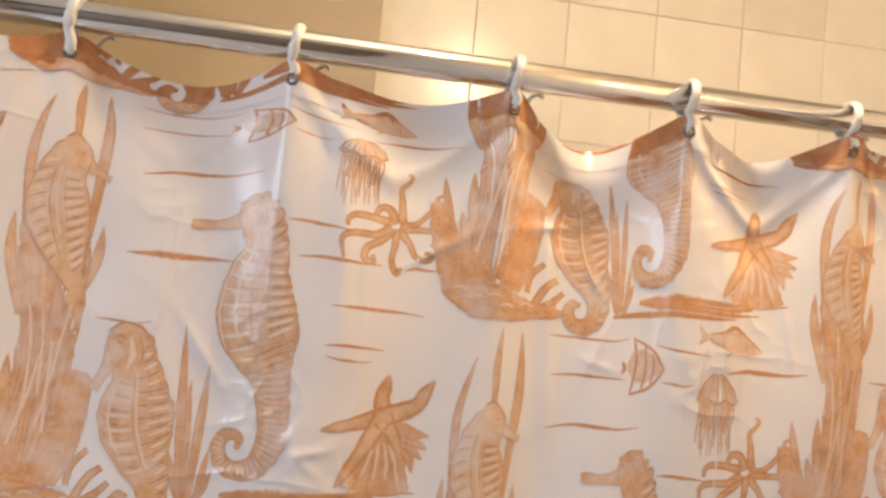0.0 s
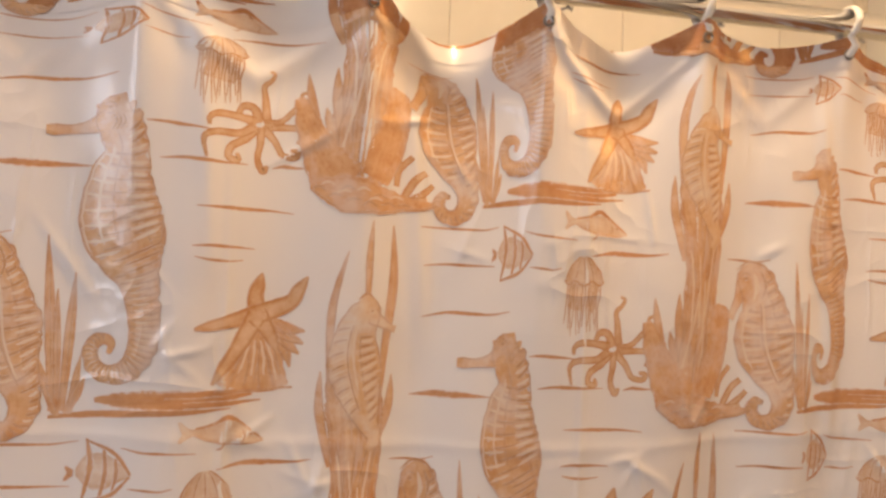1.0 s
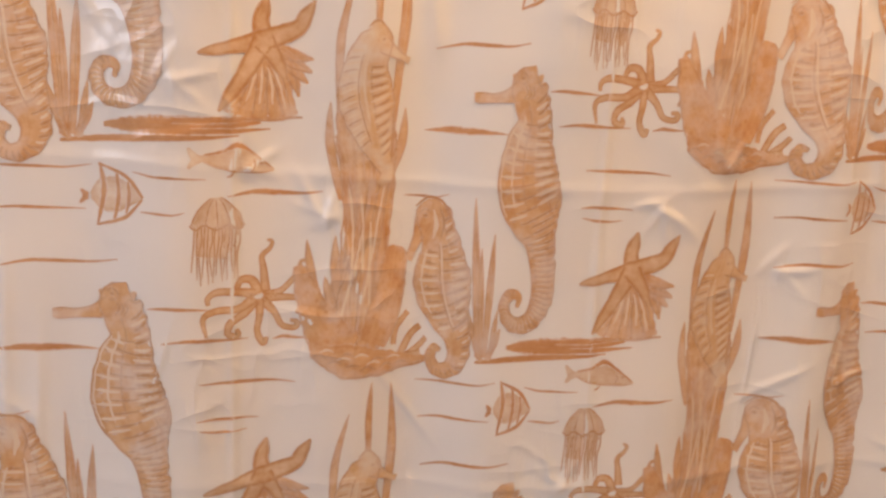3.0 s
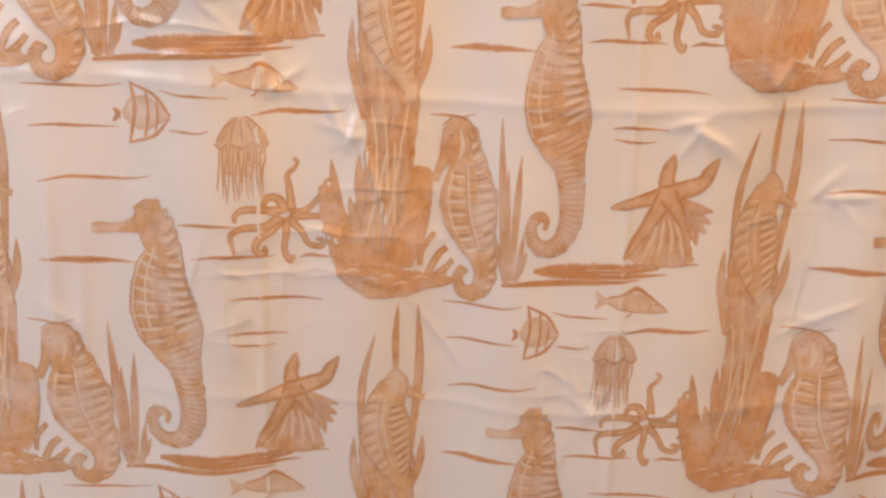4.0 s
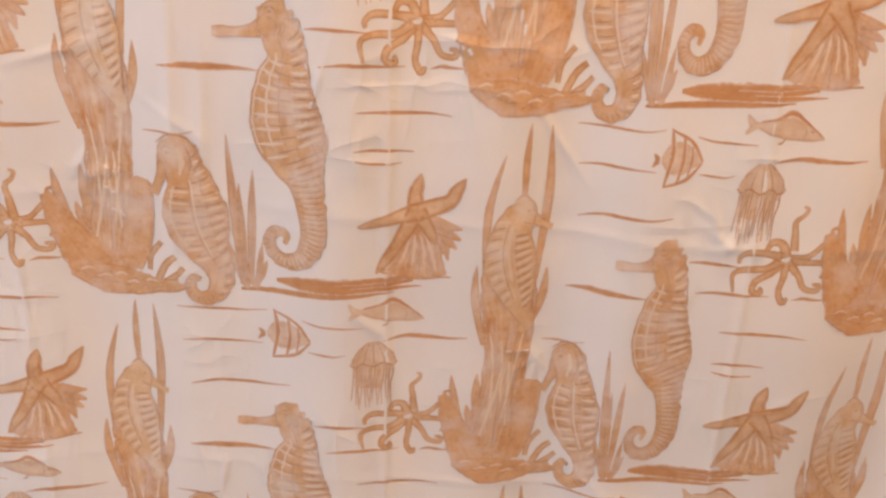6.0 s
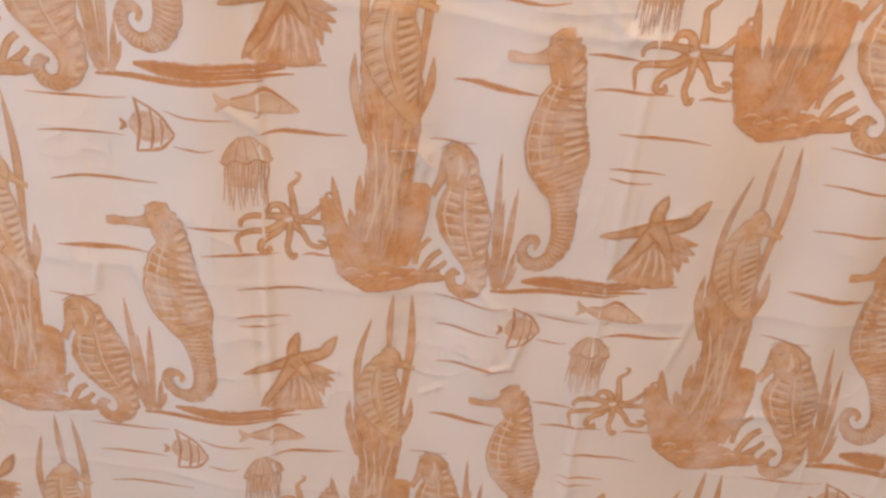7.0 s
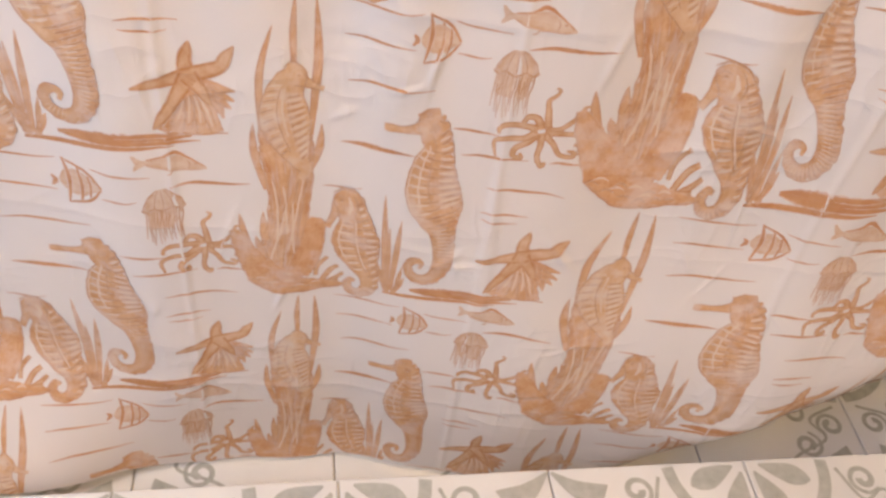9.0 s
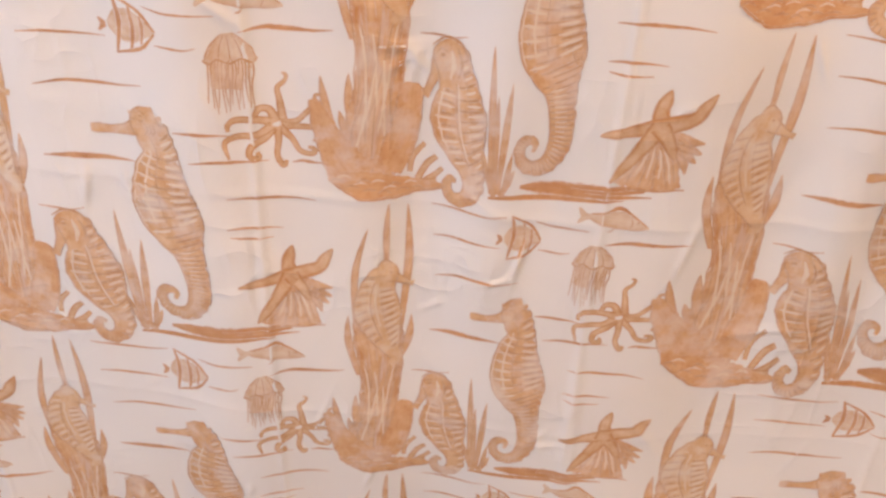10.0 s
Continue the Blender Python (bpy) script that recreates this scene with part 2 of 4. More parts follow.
def surface(u, v):
    """Places of the sheet, for arrays of u and v."""
    u, v = np.asarray(u, dtype=float), np.asarray(v, dtype=float)
    d = np.maximum(TOP - v, 0.0)
    hooks = np.array(HOOKS)
    k = np.clip(np.searchsorted(hooks, u) - 1, 0, len(hooks) - 2)
    s = np.clip((u - hooks[k]) / (hooks[k + 1] - hooks[k]), 0, 1)
    arch = np.sin(math.pi * s)
    sag, bow = np.array(SAG)[k], np.array(BOW)[k]
    skew = np.sin(math.pi * s ** 1.35)
    y = ROD_Y + bow * skew ** 1.4 * np.exp(-d / 0.17)
    z = v - sag * arch * np.exp(-d / 0.10)
    x = u.copy()
    # swags: a V of drawn sheet between two hooks
    vee = 0.020 + 0.075 * (1 - np.abs(2 * s - 1))
    pull = bow * smooth(arch / 0.3) * (0.55 + 0.45 * np.sin(2.4 * k + 1.0))
    y -= 0.13 * pull * np.exp(-((d - vee) / 0.012) ** 2)
    y += 0.07 * pull * np.exp(-((d - vee - 0.030) / 0.022) ** 2)
    # soft vertical folds, and slack lower down
    ease = smooth(d / 0.35)
    facet = np.arcsin(0.95 * np.sin(2 * math.pi * (u - 0.06) / 0.41 + 0.6 * np.sin(v * 1.7))) / math.asin(0.95)
    y += 0.011 * facet * (0.6 + 0.4 * ease)
    y += 0.0055 * np.sin(2 * math.pi * u / 0.165 + 0.8 * np.sin(2.1 * v) + 1.0) * (0.35 + 0.65 * ease) * (1 - 0.5 * smooth((0.9 - v) / 0.5))
    for c in (0.235, 0.605):
        y += 0.0055 * np.sin(2 * math.pi * (u - c) / 0.13) * np.exp(-((u - c) / 0.10) ** 2) * smooth((v - 0.45) / 0.2)
    y += 0.003 * np.sin(2 * math.pi * (v * 1.6 + u * 0.7)) * ease
    # pinches that run down from the hooks
    for h in HOOKS:
        y -= 0.010 * np.exp(-((u - h) / 0.016) ** 2) * np.exp(-d / 0.12)
        y += 0.006 * np.exp(-((u - h - 0.035) / 0.014) ** 2) * np.exp(-d / 0.16)
    # creases of the packed sheet
    for c in (1.335, 1.02, 0.705, 0.39, 0.075):
        y -= 0.0009 * np.exp(-(((v - c) + 0.012 * np.sin(5 * u)) / 0.006) ** 2)
    for c in (-0.41, -0.03, 0.33, 0.71):
        y -= 0.0018 * np.exp(-((u - c) / 0.005) ** 2) * ease
    # pulled folds
    for cu, lo, hi, amp, wid in ((-0.245, 0.92, 1.30, 0.0030, 0.007), (-0.215, 0.96, 1.22, 0.0022, 0.006), (0.625, 1.28, 1.78, 0.0050, 0.009), (-0.05, 1.45, 1.75, 0.0030, 0.010), (0.33, 0.20, 0.55, 0.0030, 0.008), (0.155, 1.40, 1.74, 0.0040, 0.010)):
        y -= amp * np.exp(-((u - cu - 0.010 * np.sin(6 * v)) / wid) ** 2) * smooth((v - lo) / 0.1) * smooth((hi - v) / 0.1)
    # crumples: short sharp ridges in fans
    for cu, cv, a0 in ((-0.015, 1.345, 0.6), (0.39, 1.30, -0.5), (0.30, 1.02, 1.1), (-0.33, 1.05, 0.2), (0.12, 0.86, -0.9), (0.62, 1.12, 0.4), (0.46, 1.36, 0.9), (0.54, 1.24, 0.1), (0.05, 1.30, 1.3), (-0.08, 1.42, 0.2), (-0.16, 0.70, 0.9), (0.30, 0.36, 0.1)):
        for q in range(4):
            a = a0 + 0.75 * q
            pu, pv = (u - cu) - 0.012 * math.cos(2.3 * q), (v - cv) - 0.012 * math.sin(1.7 * q)
            along, side = pu * math.cos(a) + pv * math.sin(a), -pu * math.sin(a) + pv * math.cos(a)
            y -= (0.0024 - 0.0003 * q) * np.exp(-(side / 0.0045) ** 2) * np.exp(-(along / 0.020) ** 2)
    # many faint dents and streaks from handling
    rng = random.Random(5)
    for q in range(70):
        cu, cv, a = rng.uniform(-0.45, 0.95), rng.uniform(0.1, 1.70), rng.choice((1.25, 1.45, 1.8, 0.4, -0.5, 2.3)) + rng.uniform(-0.2, 0.2)
        long, thin, high = rng.uniform(0.012, 0.045), rng.uniform(0.003, 0.006), rng.uniform(0.0010, 0.0028)
        along, side = (u - cu) * math.cos(a) + (v - cv) * math.sin(a), -(u - cu) * math.sin(a) + (v - cv) * math.cos(a)
        y -= high * np.exp(-(side / thin) ** 2 - (along / long) ** 2)
    # the hem spills over the floor's edge on one side and is swept back on the other
    out = smooth((0.16 - v) / 0.30) * smooth((-0.02 - u) / 0.28)
    y -= 0.115 * out
    z += 0.035 * out * smooth((0.10 - v) / 0.25)
    fold = -0.150 + 1.05 * np.maximum(u - 0.575, -0.3)
    r = 0.022
    w = r * np.logaddexp(0.0, (fold - v) / r)
    w = w * smooth((u - 0.42) / 0.2)
    hang = smooth((u - 0.74) / 0.16)
    y += (0.80 - 0.42 * hang) * w - 0.02 * smooth((0.45 - v) / 0.3) * smooth((u - 0.2) / 0.4)
    z += (0.62 - 0.47 * hang) * w
    return np.stack((x, y, z), axis=-1)


NU, NV = 900, 840
SHEET_U, SHEET_V = np.meshgrid(np.linspace(U0, U1, NU), np.linspace(HEM, TOP, NV), indexing="ij")
SHEET_P = surface(SHEET_U, SHEET_V)
SHEET_N = np.cross(np.gradient(SHEET_P, axis=0), np.gradient(SHEET_P, axis=1))
SHEET_N /= np.linalg.norm(SHEET_N, axis=-1, keepdims=True)


def on_sheet(u, v, off):
    """Places a little before the sheet, read between the corners of its mesh."""
    a = np.clip((u - U0) / (U1 - U0) * (NU - 1), 0, NU - 1.001)
    b = np.clip((v - HEM) / (TOP - HEM) * (NV - 1), 0, NV - 1.001)
    i, j = a.astype(int), b.astype(int)
    f, g = (a - i)[..., None], (b - j)[..., None]
    mix4 = lambda q: (q[i, j] * (1 - f) + q[i + 1, j] * f) * (1 - g) + (q[i, j + 1] * (1 - f) + q[i + 1, j + 1] * f) * g
    n = mix4(SHEET_N)
    return mix4(SHEET_P) + n * np.asarray(off)[..., None], n


def grid_faces(nu, nv):
    return [(i * nv + j, (i + 1) * nv + j, (i + 1) * nv + j + 1, i * nv + j + 1) for i in range(nu - 1) for j in range(nv - 1)]


curtain = tagged(new("shower_curtain"), "cream white vinyl shower curtain with tan sea prints, on hooks", "curtain")


def build_sheet():
    mesh_object("sheet", SHEET_P.reshape(-1, 3).tolist(), grid_faces(NU, NV), SHEET, curtain, "creased cream white vinyl sheet", smooth=True)
    # the doubled band of sheet along the top and the hem
    for name, lo, hi, n in (("top_band", TOP - 0.034, TOP, 8), ("hem_band", HEM, HEM + 0.016, 5)):
        U, V = np.meshgrid(np.linspace(U0, U1, NU), np.linspace(lo, hi, n), indexing="ij")
        p, _ = on_sheet(U.ravel(), V.ravel(), np.full(U.size, 0.0008))
        mesh_object(name, p.tolist(), grid_faces(NU, n), SHEET, curtain, smooth=True)


build_sheet()


# ---- the printed motifs, drawn with strokes of changing width ----
PU = 1 / 1781.0   # one print unit across, in metres
PV = 1 / 1719.0   # and up
BAND = 0.024        # printed part of the doubled band along the top
GATHER = 65 * PU   # sheet taken up by the pleats between two repeats
STEP, RISE, PERIOD = 0.370 + GATHER, 0.214, 0.428
ORIGIN = (0.002, 1.495)


def gathered(U, v):
    """Where sheet that lies U along the flat print hangs: pleats take it up, and let go towards the hem."""
    high = smooth((v - 0.45) / 0.18)
    u = U.copy()
    mid = smooth((v - 0.35) / 0.40)
    for i, most, lead, wide in ((1, 0.75 + 0.25 * high, 0.30, 0.28), (2, 1.2 * mid - 0.2, 0.21, 0.13), (3, 0.15 + 0.85 * high, 0.21, 0.13)):
        u -= GATHER * most * smooth((U - (i * STEP - lead)) / wide)
    # below, the sheet is drawn out beyond the second repeat
    u += 0.024 * smooth((U - 0.42) / 0.10) * (1 - smooth((v - 0.55) / 0.25))
    return u


def spline(ctrl, n):
    """Catmull-Rom through rows of numbers."""
    c = np.array(ctrl, dtype=float)
    c = np.vstack((2 * c[0] - c[1], c, 2 * c[-1] - c[-2]))
    t = np.linspace(0, len(ctrl) - 1 - 1e-6, n)
    i = t.astype(int)
    f = (t - i)[:, None]
    p0, p1, p2, p3 = c[i], c[i + 1], c[i + 2], c[i + 3]
    return 0.5 * (2 * p1 + (p2 - p0) * f + (2 * p0 - 5 * p1 + 4 * p2 - p3) * f ** 2 + (3 * p1 - p0 - 3 * p2 + p3) * f ** 3)


def skeleton(ctrl, n=None, jag=0.0, teeth=0.0, rough=0.03, seed=0):
    """The middle line of a stroke with its normals, lengths and the half widths of both sides."""
    ln = sum(math.dist(a[:2], b[:2]) for a, b in zip(ctrl, ctrl[1:]))
    n = n or max(6, int(ln / 5.0))
    s = spline(ctrl, n)
    tan = np.gradient(s[:, :2], axis=0)
    tan /= np.linalg.norm(tan, axis=1, keepdims=True) + 1e-9
    nor = np.stack((-tan[:, 1], tan[:, 0]), axis=1)
    dist = np.concatenate(([0.0], np.cumsum(np.linalg.norm(np.diff(s[:, :2], axis=0), axis=1))))
    rng = np.random.RandomState(seed)
    w = np.maximum(s[:, 2], 0.6)
    wl = w * (1 + rough * rng.randn(n))
    wr = w * (1 + rough * rng.randn(n))
    if jag:
        lobe = np.abs(np.sin(math.pi * dist / teeth)) ** 0.7
        wr = wr + jag * lobe * np.minimum(w / 20.0, 1.0)
    return s, nor, dist, wl, wr


def stroke(bones, cross=6):
    """A ribbon along a skeleton: places and uv in print units."""
    s, nor, dist, wl, wr = bones
    across = np.linspace(-1, 1, cross + 1)
    half = np.where(across[None, :] < 0, wr[:, None], wl[:, None])
    pos = s[:, None, :2] + nor[:, None, :] * (across[None, :, None] * half[:, :, None])
    uv = np.stack(np.broadcast_arrays(dist[:, None] * PU, across[None, :]), axis=-1)
    return pos, uv


class Motif:
    def __init__(self, name, material, label, lift=0.0):
        self.name, self.material, self.label, self.lift = name, material, label, lift
        self.strokes, self.bones, self.overlays = [], [], []

    def over(self, name, material, label=""):
        """Finer lines that are printed on this motif."""
        m = Motif(name, material, label, self.lift + 0.00009 + 0.00004 * len(self.overlays))
        self.overlays.append(m)
        return m

    def add(self, ctrl, cross=6, **kw):
        kw.setdefault("seed", len(self.strokes) + len(self.name) * 7)
        bones = skeleton(ctrl, **kw)
        self.bones.append(bones)
        self.strokes.append(stroke(bones, cross))
        return self

    def leaf(self, x, y, tx, ty, w, bend=0.0):
        mx, my = (x + tx) / 2 + bend, (y + ty) / 2
        return self.add([(x, y, w * 0.6), (mx, my, w), ((mx + tx) / 2 + bend * 0.3, (my + ty) / 2, w * 0.75), (tx, ty, 0.8)], cross=4)

    def line(self, points, half=1.6):
        """A thin pen line through points, tapered at both ends."""
        k = len(points)
        return self.add([(x, y, half * (0.35 if i in (0, k - 1) else 1.0)) for i, (x, y) in enumerate(points)], cross=2, rough=0.12)

    def dot(self, x, y, r):
        return self.add([(x - r, y, r * 0.4), (x, y, r), (x + r, y, r * 0.4)], cross=2, n=6)

    def place(self, ou, ov, lift, parent):
        """Lays the motif on the sheet with its cell's origin at ou, ov; nothing if it lies off the sheet."""
        if not self.strokes:
            return None
        flat = np.concatenate([pos.reshape(-1, 2) for pos, uv in self.strokes])
        uvs = np.concatenate([uv.reshape(-1, 2) for pos, uv in self.strokes])
        step = np.concatenate([np.full(pos.shape[0] * pos.shape[1], min(k, 6)) for k, (pos, uv) in enumerate(self.strokes)])
        v = ov - flat[:, 1] * PV
        u = gathered(ou + flat[:, 0] * PU, v)
        v = v - 0.026 * smooth((v - 1.70) / 0.08)
        v = v - 0.030 * smooth((0.56 - v) / 0.08) * smooth((u - 0.38) / 0.12) - 0.017 * smooth((0.52 - v) / 0.12) * smooth(-u / 0.1)
        u = u + 0.014 * np.exp(-((u - 0.19) / 0.05) ** 2) * smooth((v - 1.42) / 0.1)
        ok = (u > U0 + 0.001) & (u < U1 - 0.001) & (v > HEM + 0.001) & (v < TOP - 0.001)
        if not ok.any():
            return None
        u, v = np.clip(u, U0, U1), np.clip(v, HEM, TOP)
        p, _ = on_sheet(u, v, lift + self.lift + 0.00001 * step + 0.0009 * (v > TOP - 0.036) + 0.0009 * (v < HEM + 0.018))
        faces, base = [], 0
        for pos, uv in self.strokes:
            n, c = pos.shape[:2]
            i, j = np.divmod(np.arange((n - 1) * (c - 1)), c - 1)
            a = base + i * c + j
            faces.append(np.stack((a, a + 1, a + c + 1, a + c), axis=1))
            base += n * c
        faces = np.concatenate(faces)
        faces = faces[ok[faces].any(axis=1)]
        used, back = np.unique(faces, return_inverse=True)
        faces = back.reshape(-1, 4)
        band = (v[used][faces[:, 0]] > TOP - BAND).astype(np.int32)
        ob = mesh_object(self.name, p[used].tolist(), faces.tolist(), self.material, parent, self.label, uvs=uvs[used], smooth=True)
        if band.any():
            ob.data.materials.append(INK_BAND)
            ob.data.polygons.foreach_set("material_index", band)
        for m in self.overlays:
            m.place(ou, ov, lift, ob)
        return ob


def on(bones, d, a):
    """The place d along a skeleton and a across it (-1 to 1), with the half width there."""
    s, nor, dist, wl, wr = bones
    side = wl if a > 0 else wr
    col = lambda q: float(np.interp(d, dist, q))
    h = col(side)
    return col(s[:, 0]) + col(nor[:, 0]) * a * h, col(s[:, 1]) + col(nor[:, 1]) * a * h, h


def ribs(m, bones, d0, d1, pitch, a0, a1, half, bow=0.0, shrink=40.0):
    """Short curved lines across a body, finer where it is thin."""
    d = d0
    while d < d1:
        wide = on(bones, d, 0.5)[2]
        rows = []
        for f in (0.0, 0.25, 0.5, 0.75, 1.0):
            a = a0 + (a1 - a0) * f
            x, y, h = on(bones, d + bow * (1 - a * a), a)
            rows.append((x, y, half * min(1.0, 0.35 + wide / shrink) * (0.4, 0.9, 1.0, 0.9, 0.4)[int(f * 4)]))
        m.add(rows, cross=2, n=7, rough=0.1)
        d += pitch * min(1.0, 0.45 + 0.6 * wide / shrink)


def contour(m, bones, a, half, d0=0.0, d1=1.0, gap=9.0, a1=None):
    """A line along a body at one place across it, or crossing over from a to a1."""
    a1 = a if a1 is None else a1
    end, half = bones[2][-1], half * 0.85
    d = np.arange(d0 * end, d1 * end, gap)
    if len(d) > 2:
        rows = [(*on(bones, float(q), a + (a1 - a) * k / (len(d) - 1))[:2], half * (0.5 if k in (0, len(d) - 1) else 1.0)) for k, q in enumerate(d)]
        m.add(rows, cross=2, rough=0.15)


def motifs():
    """The motifs of one repeat; their origin is the tip of the starfish's upper arm."""
    X, Y = 1210, 298

    def r(rows, dx=-65):
        return [(a - X + dx, b - Y, c) for a, b, c in rows]

    out = []

    def make(name, mat, label):
        m = Motif(name, mat, label)
        out.append(m)
        return m

    # tall weed column with its spreading foot
    m = make("weed_column_print", INK_WEED, "streaked tan print of a tall weed column")
    m.add(r([(716, 60, 30), (716, 120, 50), (722, 200, 48), (722, 280, 41), (716, 360, 44), (706, 440, 60), (702, 495, 70), (716, 525, 44), (738, 550, 6)]), cross=12)
    core = m.bones[0]
    for x, y, tx, ty, w, b in ((672, 130, 697, -112, 7, -14), (734, -10, 737, -166, 6, -3), (764, 120, 773, -162, 9, 8), (676, 250, 656, 90, 8, -8), (676, 440, 668, 310, 9, -3),
                               (640, 420, 619, 318, 7, -3), (660, 430, 650, 380, 7, 0), (752, 230, 786, 96, 9, 9), (700, 330, 764, 180, 8, 6), (698, 440, 712, 250, 6, -8), (738, 440, 746, 250, 7, 4), (684, 460, 690, 280, 6, -4)):
        m.leaf(x - X - 65, y - Y, tx - X - 65, ty - Y, w, b)
    pen = m.over("leaf_drawing", INK_PEN)
    for a, a1, lo, hi in ((-1.0, -1.0, 0.02, 0.66), (1.0, 1.0, 0.02, 0.66), (-0.8, -0.35, 0.30, 0.80), (-0.35, -0.75, 0.40, 0.95), (-0.5, 0.25, 0.28, 0.70), (0.15, -0.1, 0.42, 0.97), (0.7, 0.2, 0.32, 0.76), (0.45, 0.75, 0.36, 0.93), (0.9, 0.5, 0.45, 0.85), (0.0, 0.4, 0.33, 0.62)):
        contour(pen, core, a, 1.7, lo, hi, 22.0, a1)
    for bones in m.bones[1:9]:
        contour(pen, bones, -0.9, 1.5, 0.05, 0.98, 12.0)
        contour(pen, bones, 0.9, 1.1, 0.3, 0.98, 12.0)
    pale = m.over("leaf_highlight", INK_PALE)
    for a, a1, lo, hi in ((-0.6, -0.15, 0.32, 0.72), (-0.15, -0.5, 0.45, 0.90), (0.3, 0.0, 0.36, 0.66), (0.22, 0.5, 0.50, 0.92), (0.75, 0.35, 0.34, 0.70)):
        contour(pale, core, a, 2.6, lo, hi, 22.0, a1)
    m = make("weed_foot_print", INK_WASH, "tan wash print of the lobed foot of a weed column")
    m.add(r([(604, 362, 8), (614, 390, 17), (634, 440, 28), (660, 485, 40), (690, 512, 36)]), rough=0.05)
    m.add(r([(778, 330, 10), (775, 344, 21), (768, 400, 26), (752, 455, 30), (735, 500, 26)]), rough=0.035)
    m.add(r([(626, 515, 4), (650, 517, 18), (690, 527, 30), (738, 533, 26), (780, 532, 15), (815, 534, 9), (852, 529, 3)]), rough=0.07)
    pen = m.over("foot_drawing", INK_PEN)
    contour(pen, m.bones[0], 1.0, 1.8, 0.0, 0.75)
    contour(pen, m.bones[1], -1.0, 1.8, 0.0, 0.9)
    contour(pen, m.bones[1], 1.0, 1.4, 0.1, 0.8)
    contour(pen, m.bones[2], 1.0, 3.0, 0.02, 0.98)
    for k, (x, y) in enumerate(((640, 520), (668, 530), (700, 536), (728, 545), (762, 540), (790, 536), (690, 520), (745, 528))):
        pen.line([(x - X - 65 - 13, y - Y + 3), (x - X - 65, y - Y - 6 + k % 3 * 3), (x - X - 65 + 14, y - Y + 2)], 2.0)
    pale = m.over("foot_highlight", INK_PALE)
    for x, y in ((655, 512), (684, 526), (716, 522), (738, 536), (776, 528)):
        pale.line([(x - X - 65 - 12, y - Y), (x - X - 65, y - Y - 5), (x - X - 65 + 13, y - Y - 1)], 2.2)
    # seahorse inside the column
    m = make("seahorse_print", INK_KNOB, "mottled pale tan seahorse print inside a weed column")
    m.add(r([(730, -38, 5), (731, -16, 24), (716, 20, 32), (712, 60, 43), (718, 100, 44), (728, 140, 33), (742, 180, 18), (754, 206, 11), (742, 224, 7)]), cross=14, jag=4, teeth=14)
    m.add(r([(742, -4, 14), (762, 8, 8), (780, 16, 5), (789, 19, 7)]), cross=4)
    body = m.bones[0]
    pen = m.over("seahorse_drawing", INK_PEN)
    contour(pen, body, 1.0, 1.7, 0.03, 0.95)
    contour(pen, body, -1.0, 1.5, 0.03, 0.9)
    contour(pen, body, 0.25, 1.5, 0.2, 0.75)
    contour(pen, body, -0.25, 1.2, 0.25, 0.7)
    ribs(pen, body, 62, 215, 17, -0.2, -0.85, 2.6, 12)
    ribs(pen, body, 70, 205, 19, 0.95, 0.35, 2.0, -9)
    contour(pen, m.bones[1], 1.0, 1.4)
    contour(pen, m.bones[1], -1.0, 1.4)
    pen.dot(742 - X - 65, -12 - Y, 2.6)
    pen.line([(716 - X - 65, -30 - Y), (731 - X - 65, -42 - Y), (748 - X - 65, -30 - Y)], 1.8)
    pale = m.over("seahorse_highlight", INK_PALE)
    ribs(pale, body, 70, 205, 17, -0.15, -0.9, 2.4, 12)
    ribs(pale, body, 60, 200, 19, 0.9, 0.3, 2.2, -9)
    contour(pale, body, 0.02, 2.2, 0.2, 0.6)
    # stout seahorse by the grass
    m = make("seahorse_print", INK_BODY, "ribbed tan print of a stout seahorse")
    m.add(r([(846, 249, 7), (846, 270, 33), (856, 302, 32), (866, 335, 39), (868, 375, 53), (874, 415, 54), (888, 455, 38), (904, 490, 25), (906, 522, 19), (891, 546, 14), (868, 550, 11), (853, 534, 9), (858, 514, 8), (872, 514, 4)]), cross=14, jag=7, teeth=15)
    m.add(r([(832, 285, 19), (819, 316, 10), (808, 338, 7), (800, 356, 8)]), cross=4)
    body = m.bones[0]
    pen = m.over("seahorse_drawing", INK_PEN)
    contour(pen, body, 1.0, 1.8, 0.02, 0.97)
    contour(pen, body, -1.0, 1.5, 0.02, 0.97)
    contour(pen, body, 0.05, 1.4, 0.2, 0.62)
    contour(pen, body, -0.45, 1.3, 0.1, 0.6)
    ribs(pen, body, 40, 300, 21, -0.4, -0.95, 3.4, 7)
    ribs(pen, body, 82, 250, 21, 0.02, -0.42, 2.6, 5)
    ribs(pen, body, 88, 215, 21, 0.75, 0.12, 2.4, 8)
    ribs(pen, body, 300, 480, 13, 0.1, -0.95, 2.8, 4)
    for d in range(92, 220, 21):
        x, y, h = on(body, d, 0.55)
        pen.dot(x, y, 4.5)
    contour(pen, m.bones[1], 1.0, 1.6)
    contour(pen, m.bones[1], -1.0, 1.3, 0.35)
    pen.dot(833 - X - 65, 278 - Y, 4.6)
    pen.line([(820 - X - 65, 276 - Y), (830 - X - 65, 267 - Y), (844 - X - 65, 272 - Y)], 1.6)
    pen.line([(812 - X - 65, 262 - Y), (838 - X - 65, 246 - Y), (868 - X - 65, 254 - Y), (886 - X - 65, 280 - Y)], 2.6)
    pen.line([(862 - X - 65, 262 - Y), (872 - X - 65, 290 - Y), (866 - X - 65, 316 - Y)], 2.8)
    pale = m.over("seahorse_highlight", INK_PALE)
